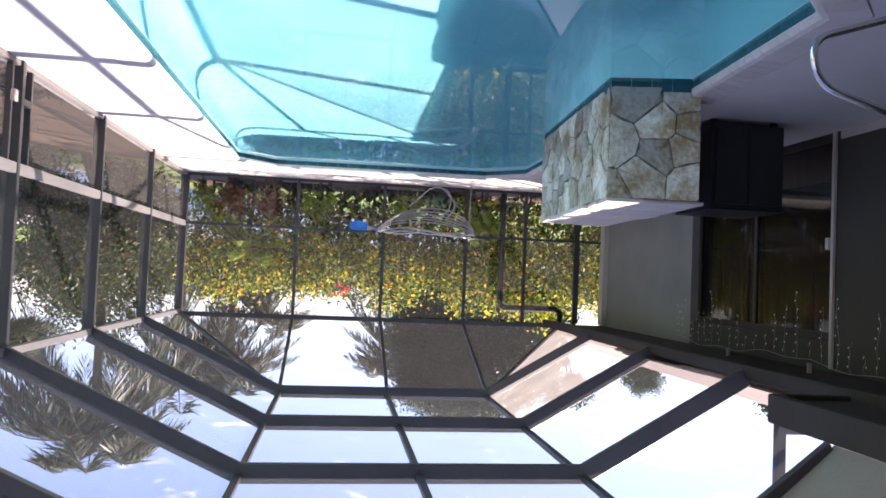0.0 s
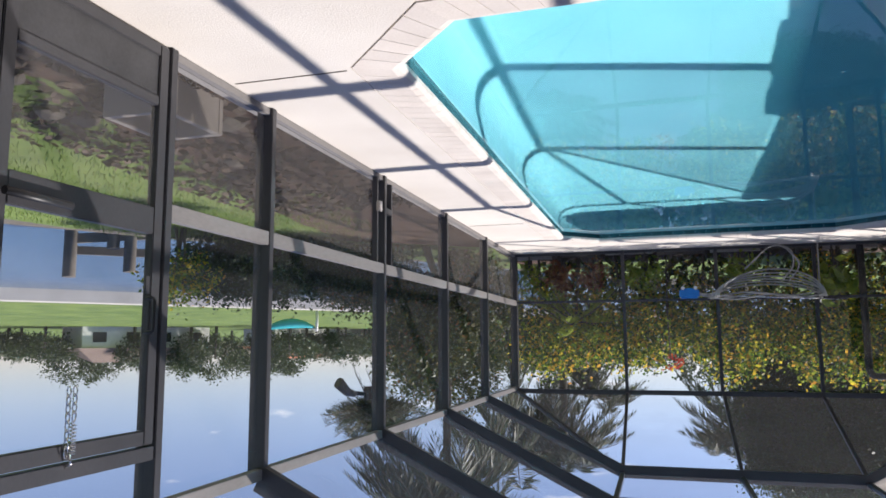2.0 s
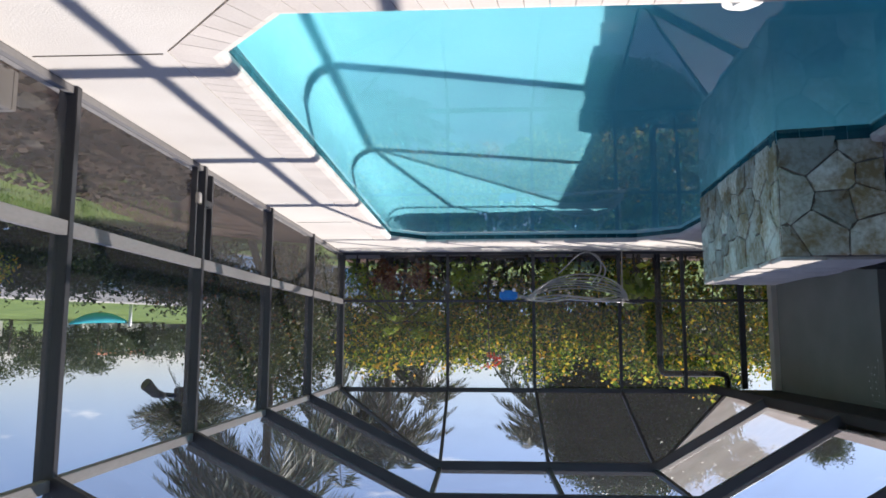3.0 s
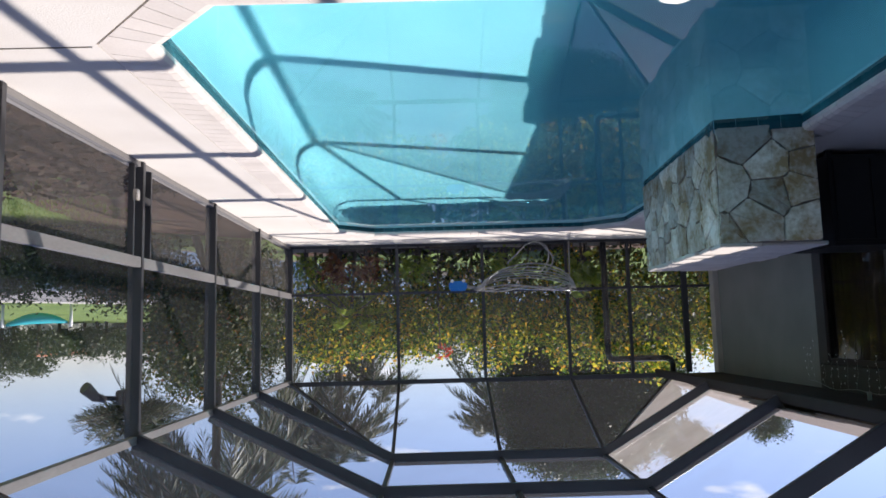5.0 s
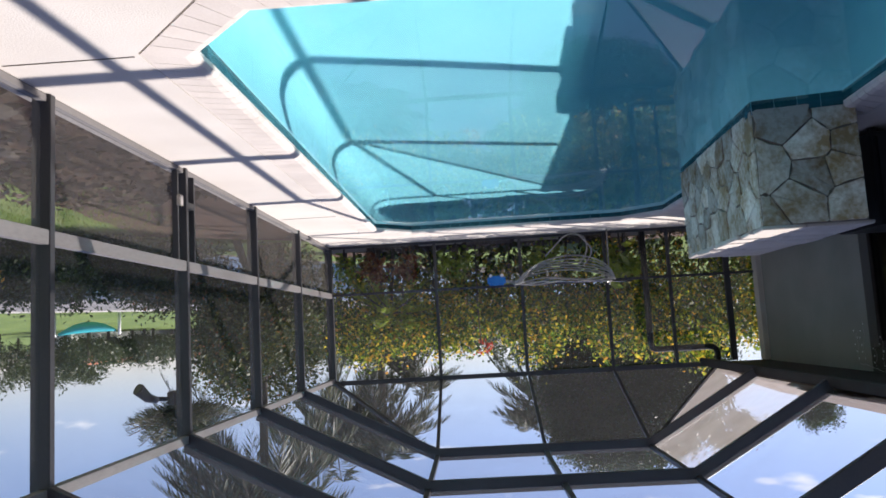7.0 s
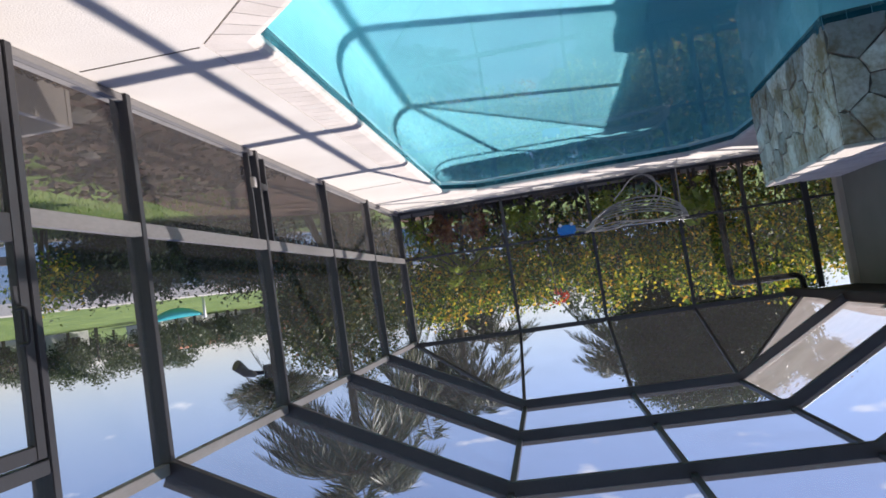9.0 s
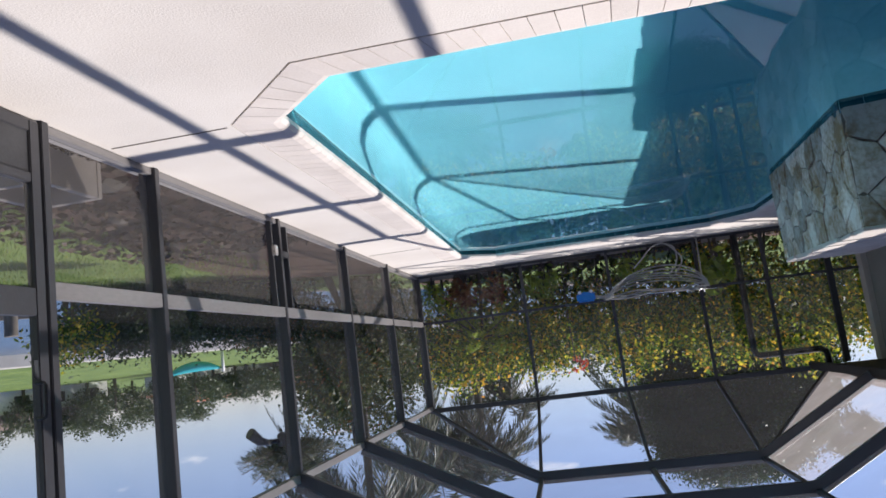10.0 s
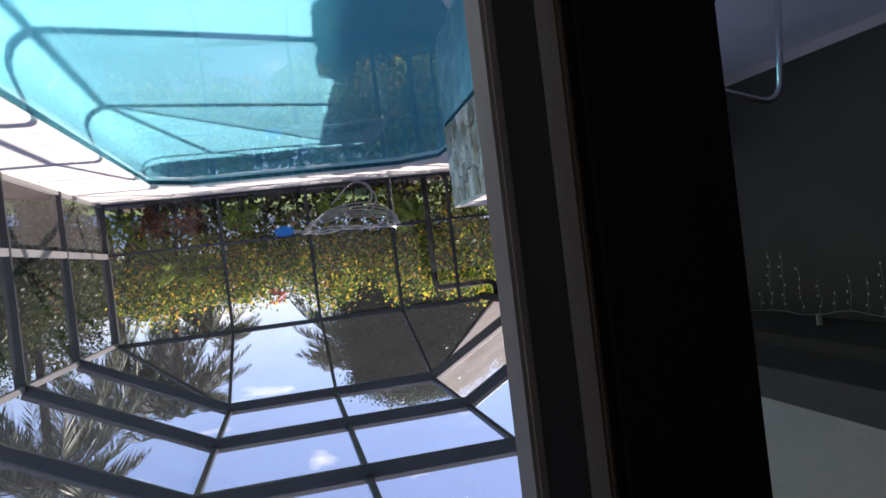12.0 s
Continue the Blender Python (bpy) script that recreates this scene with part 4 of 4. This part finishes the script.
def tree(name, label, base, height, r, crown, leaf, size, limbs, mat, seed, spread=0.4):
    """Tapered trunk, forking limbs and clumps of leaves round them."""
    g = np.random.default_rng(seed)
    rr = random.Random(seed)
    th = thing(name, label, "tree")
    b = Vector(base)
    top = b + Vector((rr.uniform(-0.4, 0.4), rr.uniform(-0.4, 0.4), height))
    mid = (b + top) / 2 + Vector((rr.uniform(-0.3, 0.3), rr.uniform(-0.3, 0.3), 0))
    bm = tube([b, b.lerp(mid, 0.5), mid, top], r, 10, r_end=r * 0.45)
    part("trunk", bm, BARK, th)
    pos = []
    for c, rad, n in crown:
        pos.append(clumps(g, c, rad, n, leaf, spread))
        for k in range(limbs):
            e = Vector(c) + Vector([rr.uniform(-0.6, 0.6) * q for q in rad])
            s = mid.lerp(top, rr.uniform(0.2, 1))
            part("limb", tube([s, s.lerp(e, 0.5) + Vector((0, 0, 0.15)), e], r * 0.3, 6, r_end=r * 0.06), BARK, th)
    leaf_mesh("crown", np.concatenate(pos), size, mat, g, parent=th)
    return th


def palm(name, label, base, height, lean, n_fronds, ln, seed, mat=PALM_L, r=0.13, droop=1.0, rise=-0.75):
    g = np.random.default_rng(seed)
    rr = random.Random(seed)
    th = thing(name, label, "palm tree")
    b = Vector(base)
    tops = b + Vector((lean[0], lean[1], height))
    part("trunk", tube([b.lerp(tops, t) + Vector((0, 0, 0)) for t in (0, 0.25, 0.5, 0.75, 1.0)], r, 10, r_end=r * 0.75), BARK, th)
    pos, dirs = [], []
    ribs = bmesh.new()
    for k in range(n_fronds):
        az = k * 2.4 + rr.uniform(-0.3, 0.3)
        el = rr.uniform(rise, 1.3)
        h = Vector((math.cos(az), math.sin(az), 0))
        pts = []
        for i in range(9):
            t = i / 8
            out = ln * t * math.cos(el) + 0.1 * t
            up = ln * (t * math.sin(el) - droop * 0.55 * t * t)
            pts.append(tops + h * out + Vector((0, 0, up)))
        tube(pts, 0.02, 5, bm=ribs, r_end=0.004)
        side = Vector((-h.y, h.x, 0))
        for i in range(64):
            t = 0.12 + 0.88 * i / 63
            q = min(int(t * 8), 7)
            p = pts[q].lerp(pts[q + 1], t * 8 - q)
            d = (pts[q + 1] - pts[q]).normalized()
            w = ln * 0.24 * rr.uniform(0.75, 1.15) * (0.35 + math.sin(math.pi * min(1, 0.15 + 0.85 * t)))
            for sgn in (-1, 1):
                dd = (side * sgn * rr.uniform(0.45, 0.9) + d * rr.uniform(0.5, 0.95) + Vector((0, 0, -0.7 + rr.uniform(-0.35, 0.3)))).normalized()
                pos.append(p + dd * w * 0.5)
                dirs.append((dd * w)[:])
    part("ribs", ribs, BARK, th)
    dirs = np.array(dirs)
    w = np.linalg.norm(dirs, axis=1, keepdims=True)
    leaf_mesh("fronds", np.array([p[:] for p in pos]), w, mat, g, ratio=0.055, parent=th, along=dirs)
    return th


def shrub(name, label, centre, radii, n, per, size, mat, seed, spread=0.16):
    g = np.random.default_rng(seed)
    rr = random.Random(seed)
    th = thing(name, label, "shrub")
    c = Vector(centre)
    gz = ground_z(c.x, c.y) if not (-4.3 < c.x < 3.9 and c.y < 13.6) else 0.0
    for k in range(6):
        e = c + Vector([rr.uniform(-0.7, 0.7) * q for q in radii])
        part("stem", tube([(c.x + rr.uniform(-0.1, 0.1), c.y + rr.uniform(-0.1, 0.1), gz - 0.02), c.lerp(e, 0.4), e], 0.022, 6, r_end=0.006), BARK, th)
    leaf_mesh("leaves", clumps(g, centre, radii, n, per, spread, 0.3), size, mat, g, parent=th)


hedge()
tagged(finish("planting_bed", box(-4.3, 4.2, 13.60, 16.2, -0.3, -0.10), MULCH), "reddish bark mulch bed under the hedge", "planting bed", kind="structure")
# mulch bed; its dark ground also stands in for tree shade on the lawn
bm = bmesh.new()
edge_rng = random.Random(8)
inner_b, outer_b = [], []
for k in range(40):
    y = 3.1 + 0.27 * k
    wob = 0.18 * noise.noise(Vector((y * 0.9, 3.0, 0.0))) + edge_rng.uniform(-0.05, 0.05)
    xo = 4.9 + 0.24 * (y - 3.1) + wob
    inner_b.append(bm.verts.new((3.985, y, -0.135)))
    outer_b.append(bm.verts.new((xo, y, ground_z(xo, y) + 0.008)))
for a, b, c, d in zip(inner_b, inner_b[1:], outer_b[1:], outer_b):
    bm.faces.new((a, b, c, d))
tagged(finish("shaded_bed_side", bm, MULCH), "dry mulch bed along the screen wall, its dark also standing in for tree shade", "planting bed", kind="structure")
g2 = np.random.default_rng(77)
bloom = thing("hibiscus", "red hibiscus blooms on top of the hedge", "flowers")
leaf_mesh("petals", clumps(g2, (1.15, 14.35, 1.95), (0.28, 0.1, 0.14), 6, 14, 0.03), 0.07, leaf_mat("hibiscus_petals", [(0.0, (0.55, 0.04, 0.02)), (1.0, (0.75, 0.10, 0.05))], 0.5), g2, parent=bloom)
part("stem", tube([(1.15, 14.4, -0.15), (1.18, 14.4, 1.0), (1.15, 14.37, 1.95)], 0.015, 6), BARK, bloom)
palm("areca_palm", "bright green young palm growing in the hedge", (2.75, 14.5, -0.15), 1.35, (0.1, 0.0), 16, 0.85, 48, mat=LIME_L, r=0.04, droop=0.6)
# low plants between screen and hedge
shrub("croton", "reddish croton at the foot of the hedge", (3.05, 13.95, 0.42), (0.25, 0.15, 0.3), 26, 12, 0.13, RED_L, 21, 0.07)
shrub("croton", "orange croton at the foot of the hedge", (2.45, 13.98, 0.35), (0.2, 0.15, 0.25), 18, 12, 0.12, RED_L, 22, 0.07)
shrub("lime_shrub", "bright lime-green shrub at the foot of the hedge", (1.55, 13.98, 0.40), (0.3, 0.15, 0.22), 30, 12, 0.11, LIME_L, 23, 0.08)
shrub("lime_shrub", "bright lime-green shrub at the foot of the hedge", (-0.1, 13.98, 0.35), (0.25, 0.15, 0.22), 20, 12, 0.11, LIME_L, 24, 0.08)
shrub("lime_shrub", "broad-leaved lime-green plant beside the pole", (-1.55, 13.95, 0.55), (0.22, 0.12, 0.28), 14, 8, 0.24, LIME_L, 25, 0.09)
shrub("lime_shrub", "small pale shrub at the foot of the hedge", (3.6, 13.98, 0.3), (0.2, 0.15, 0.2), 14, 12, 0.10, LIME_L, 26, 0.07)

tree("dark_tree", "tall dense dark-green tree behind the hedge", (-2.3, 18.6, -0.2), 3.6, 0.28,
     [((-2.15, 18.6, 2.9), (1.85, 1.6, 2.05), 1500), ((-3.5, 18.9, 2.6), (1.5, 1.4, 1.9), 900), ((-2.7, 18.2, 3.4), (1.6, 1.0, 1.5), 1000), ((-2.2, 18.6, 4.35), (1.75, 1.2, 0.75), 900)], 80, 0.085, 4, TREE_L, 31, 0.15)
tree("far_garden_tree", "leafy round-headed tree beyond the house roof", (-10.9, 27.6, -0.2), 4.6, 0.2, [((-10.9, 27.6, 5.3), (0.8, 0.8, 0.6), 90)], 70, 0.09, 3, TREE_L, 33, 0.13)
tree("far_garden_tree", "light green tree beyond the house roof", (-6.4, 23.4, -0.2), 4.6, 0.2, [((-6.3, 23.2, 5.15), (0.9, 0.9, 0.5), 90)], 70, 0.09, 3, BUSH_L, 34, 0.13)
tree("far_garden_tree", "leafy tree beyond the house roof", (-13.4, 22.4, -0.2), 4.8, 0.2, [((-13.3, 22.2, 5.1), (0.8, 0.8, 0.7), 90)], 70, 0.09, 3, TREE_L, 35, 0.13)
palm("palm_tree", "feathery palm rising behind the hedge", (3.7, 19.5, -0.3), 4.5, (0.1, 0.2), 36, 1.8, 41)
palm("palm_tree", "shaggy palm rising behind the garden corner", (5.3, 20.4, -0.4), 5.0, (-0.1, 0.2), 36, 2.1, 49)
palm("palm_tree", "feathery palm rising behind the hedge", (2.9, 21.0, -0.3), 3.3, (0.2, 0.0), 24, 1.5, 42)
palm("palm_tree", "windblown palm rising far behind the hedge", (-0.6, 24.5, -0.4), 4.6, (-0.3, 0.0), 32, 2.2, 43)
palm("palm_tree", "shaggy drooping palm beside the far corner of the cage", (5.8, 16.0, -0.5), 5.5, (0.05, -0.1), 44, 2.3, 44, droop=1.25, r=0.11)
palm("spiky_palm", "small spiky palm beside the cage", (5.43, 10.68, -0.3), 2.75, (0.0, 0.0), 34, 0.75, 46, r=0.035, droop=0.15, rise=0.25)

tree("garden_tree", "small weeping garden tree beside the screen wall", (5.95, 14.7, -0.5), 2.2, 0.09,
     [((5.95, 14.7, 1.45), (0.85, 1.4, 1.05), 230)], 56, 0.09, 4, BUSH_L, 51, 0.2)
tree("garden_tree", "leaning garden tree with grey trunk", (5.6, 16.0, -0.5), 3.6, 0.11, [((6.2, 17.6, 1.9), (1.4, 1.6, 1.4), 240)], 56, 0.09, 4, BUSH_L, 52, 0.22)
shrub("garden_shrub", "dark rounded shrub in the garden beside the cage", (9.0, 13.6, 0.05), (2.3, 1.4, 0.62), 520, 56, 0.085, TREE_L, 53)
shrub("garden_shrub", "dark leafy shrub in the garden beside the cage", (7.3, 14.9, 0.28), (1.3, 1.1, 0.6), 220, 52, 0.09, BUSH_L, 54)
shrub("garden_shrub", "orange-tipped shrub near the canal bank", (9.6, 11.6, 0.45), (0.6, 0.5, 0.45), 70, 24, 0.09, HEDGE_L, 55, 0.12)
shrub("garden_shrub", "dark shrub against the screen corner", (5.2, 15.4, 0.7), (1.0, 0.9, 1.1), 220, 52, 0.09, BUSH_L, 56)

# dry leaf litter and stones beside the screen wall
rr = random.Random(9)
for k in range(26):
    x, y = rr.uniform(4.3, 6.0), rr.uniform(3.4, 6.6)
    bm = bmesh.new()
    bmesh.ops.create_icosphere(bm, subdivisions=2, radius=rr.uniform(0.05, 0.15))
    for v in bm.verts:
        v.co *= 1 + 0.25 * noise.noise(v.co * 9 + Vector((k, 0, 0)))
        v.co.z *= 0.6
        v.co += Vector((x, y, ground_z(x, y) + 0.01))
    tagged(finish("garden_stone", bm, TIMBER), "rough grey-brown stone lying in the bed", "stone", "stones in the bed")
tagged(leaf_mesh("leaf_litter", np.stack([R.uniform(4.0, 6.4, 3000), R.uniform(2.0, 9.0, 3000), np.full(3000, -0.14) + R.uniform(0, 0.03, 3000)], 1), 0.11, surface("dry_leaf", (0.06, 0.042, 0.03), (0.16, 0.115, 0.085), 0.8, bump=0), R, flat=0.9), "dry brown leaf litter over the bed", "leaf litter", kind="stuff")
n = 16000
gx, gy = R.uniform(5.4, 12.0, n), R.uniform(2.5, 14.0, n)
gz = np.array([ground_z(a, b) for a, b in zip(gx, gy)]) + 0.03
al = np.stack([R.normal(0, 0.35, n), R.normal(0, 0.35, n), np.ones(n)], 1)
tagged(leaf_mesh("grass", np.stack([gx, gy, gz - 0.012], 1), 0.075, BLADE, R, ratio=0.14, along=al), "short tufted lawn grass", "grass", kind="stuff")

# ---- dock, far shore ----
dock = thing("boat_dock", "weathered timber boat dock with round piles", "dock")
for x, y, z in ((15.20, 14.88, -0.05), (14.49, 15.53, -0.80), (14.19, 15.79, -0.22), (14.6, 17.6, -0.1)):
    part("pile", tube([(x, y, -2.7), (x, y, z - 0.03), (x, y, z)], 0.15, 12), TIMBER, dock)
part("cross_beam", beam((15.24, 14.85, -1.0), (13.88, 16.05, -1.2), 0.10, 0.24), TIMBER, dock)
part("cross_beam", beam((15.6, 15.4, -0.80), (14.1, 17.0, -0.82), 0.10, 0.22), TIMBER, dock)

ham = thing("kayak", "turquoise kayak slung between white posts on the far lawn", "kayak")
p0, p1 = Vector((25.9, 49.7, 0.1)), Vector((29.0, 48.0, 0.25))
d = p1 - p0
bm = bmesh.new()
rings = []
for i in range(13):
    t = i / 12
    c = p0 + d * t + Vector((0, 0, 0.35 * (2 * t - 1) ** 2))
    w = 0.50 * math.sin(math.pi * min(max(t, 0.03), 0.97)) ** 0.6
    s = Vector((-d.y, d.x, 0)).normalized()
    rings.append([bm.verts.new(c + s * w * math.cos(a) + Vector((0, 0, 0.75 * w * math.sin(a)))) for a in (q * math.tau / 10 for q in range(10))])
for a, b in zip(rings, rings[1:]):
    for q in range(10):
        bm.faces.new((a[q], a[(q + 1) % 10], b[(q + 1) % 10], b[q])).smooth = True
bm.faces.new(rings[0])
bm.faces.new(rings[-1])
part("hull", bm, TURQ, ham)
for t in (-0.06, 1.06):
    c = p0 + d * t
    part("post", tube([(c.x, c.y, -0.8), (c.x, c.y, 0.75)], 0.10, 10), WHITE, ham)
    e = p0 + d * (0.08 if t < 0 else 0.92)
    part("rope", tube([(c.x, c.y, 0.7), (e.x, e.y, e.z + 0.35)], 0.03, 6), WHITE, ham)

rr = random.Random(17)
g = np.random.default_rng(17)


def far_house(x, y, w, dpt, h, ang, wall_mat, roof_mat, label):
    th = thing("far_house", label, "house", "houses across the canal")
    m = pose(x, y, -0.8, 0, 0, ang)
    part("wall", box(-w / 2, w / 2, -dpt / 2, dpt / 2, 0, h), wall_mat, th).matrix_local = m
    bm = bmesh.new()
    hexa(bm, [(-w / 2 - 0.6, -dpt / 2 - 0.6, h), (w / 2 + 0.6, -dpt / 2 - 0.6, h), (w / 2 + 0.6, dpt / 2 + 0.6, h), (-w / 2 - 0.6, dpt / 2 + 0.6, h),
              (-w / 2 + 3, -0.2, h + 2.1), (w / 2 - 3, -0.2, h + 2.1), (w / 2 - 3, 0.2, h + 2.1), (-w / 2 + 3, 0.2, h + 2.1)])
    part("roof", bm, roof_mat, th).matrix_local = m
    for k in range(4):
        xx = -w / 2 + w * (k + 0.5) / 4
        win = part("window", box(xx - 0.9, xx + 0.9, -dpt / 2 - 0.06, -dpt / 2 - 0.01, 0.8, 2.2), BLACKBOX, th)
        win.matrix_local = m
        part("sill", box(xx - 1.0, xx + 1.0, -dpt / 2 - 0.12, -dpt / 2 - 0.01, 0.7, 0.8), WHITE, win)


far_house(92, 62, 20, 10, 3.0, -52, PINK, PINK, "pale house with a pinkish roof across the canal")
far_house(76, 92, 18, 10, 3.0, -58, WHITE, SHINGLE, "white house with a brown roof across the canal")
far_house(62, 118, 18, 10, 3.0, -62, WHITE, ROOFRED, "white house with a terracotta roof across the canal")
far_house(46, 130, 16, 10, 3.0, -65, PINK, ROOFRED, "pale house with a terracotta roof across the canal")
far_house(30, 138, 16, 10, 3.0, -70, PINK, ROOFRED, "pale house with a terracotta roof across the canal")
for k in range(46):
    t = k / 45
    az = radians(8 + 48 * t) + rr.uniform(-0.012, 0.012)
    dist = rr.uniform(105, 150)
    x, y = dist * math.sin(az), dist * math.cos(az)
    h = rr.uniform(3.2, 7.4) * (0.7 if t > 0.75 else 1.0)
    th = thing("far_tree", "distant green tree across the canal", "tree", "far trees")
    part("trunk", tube([(x, y, -0.8), (x, y, h * 0.6)], 0.25, 6, r_end=0.12), BARK, th)
    w = rr.uniform(2.5, 5.0)
    leaf_mesh("crown", clumps(g, (x, y, h * 0.55), (w, w, h * 0.5), 110, 24, 0.42), 0.42, FAR_L, g, parent=th)
for k in range(18):
    t = k / 17
    az = radians(-28 + 40 * t)
    dist = rr.uniform(40, 60)
    x, y = dist * math.sin(az), dist * math.cos(az)
    th = thing("far_tree", "distant green tree beyond the garden", "tree", "far trees")
    h = rr.uniform(2.6, 4.0)
    part("trunk", tube([(x, y, -0.8), (x, y, h * 0.6)], 0.2, 6, r_end=0.1), BARK, th)
    leaf_mesh("crown", clumps(g, (x, y, h * 0.5), (3.2, 3.2, h * 0.5), 120, 22, 0.3), 0.26, FAR_L, g, parent=th)

# ---- coping stones, waterline tiles ----
coping = thing("pool_coping", "cream concrete coping stones round the pool", "coping", kind="structure")
tiles = thing("waterline_tiles", "dark teal tiles along the waterline", "tile band", kind="structure")
outer = offset_loop(POOL, COPE)
inner = offset_loop(POOL, -0.02)
NOCOPE = {7, 8, 9}
for i in range(len(POOL)):
    j = (i + 1) % len(POOL)
    p, q = Vector((*POOL[i], 0)), Vector((*POOL[j], 0))
    ln = (q - p).length
    if i not in NOCOPE:
        n = max(1, round(ln / 0.12))
        for k in range(n):
            a, b = k / n, (k + 1) / n
            gap = 0.002 / ln
            a, b = (a + gap if k else a), (b - gap if k < n - 1 else b)
            ia, ib = Vector(inner[i]).lerp(Vector(inner[j]), a), Vector(inner[i]).lerp(Vector(inner[j]), b)
            oa, ob_ = Vector(outer[i]).lerp(Vector(outer[j]), a), Vector(outer[i]).lerp(Vector(outer[j]), b)
            bm = bmesh.new()
            ends = []
            for iv, ov in ((ia, oa), (ib, ob_)):
                w = ov - iv
                ends.append([bm.verts.new((*(iv + w * f), z)) for f, z in ((0.0, -0.055), (1.0, -0.055), (1.0, 0.003), (0.22, 0.005), (0.08, -0.006), (0.0, -0.026))])
            bm.faces.new(ends[0])
            bm.faces.new(ends[1])
            for c in range(6):
                bm.faces.new((ends[0][c], ends[0][(c + 1) % 6], ends[1][(c + 1) % 6], ends[1][c]))
            part("coping_stone", bm, COPING, coping)
    d = (q - p) / ln
    nn = Vector((-d.y, d.x, 0))
    n = max(1, round(ln / 0.16))
    me = None
    for k in range(n):
        if me is None:
            bm = box(-ln / n / 2 + 0.002, ln / n / 2 - 0.002, 0.0, 0.006, -0.20, -0.03)
            ob = finish("tile", bm, TILE, tiles)
            me = ob.data
        else:
            ob = new("tile", me)
            ob.parent = tiles
        c = p + d * (ln * (k + 0.5) / n) + nn * 0.001
        ob.matrix_local = Matrix(((d.x, nn.x, 0, c.x), (d.y, nn.y, 0, c.y), (0, 0, 1, 0), (0, 0, 0, 1)))
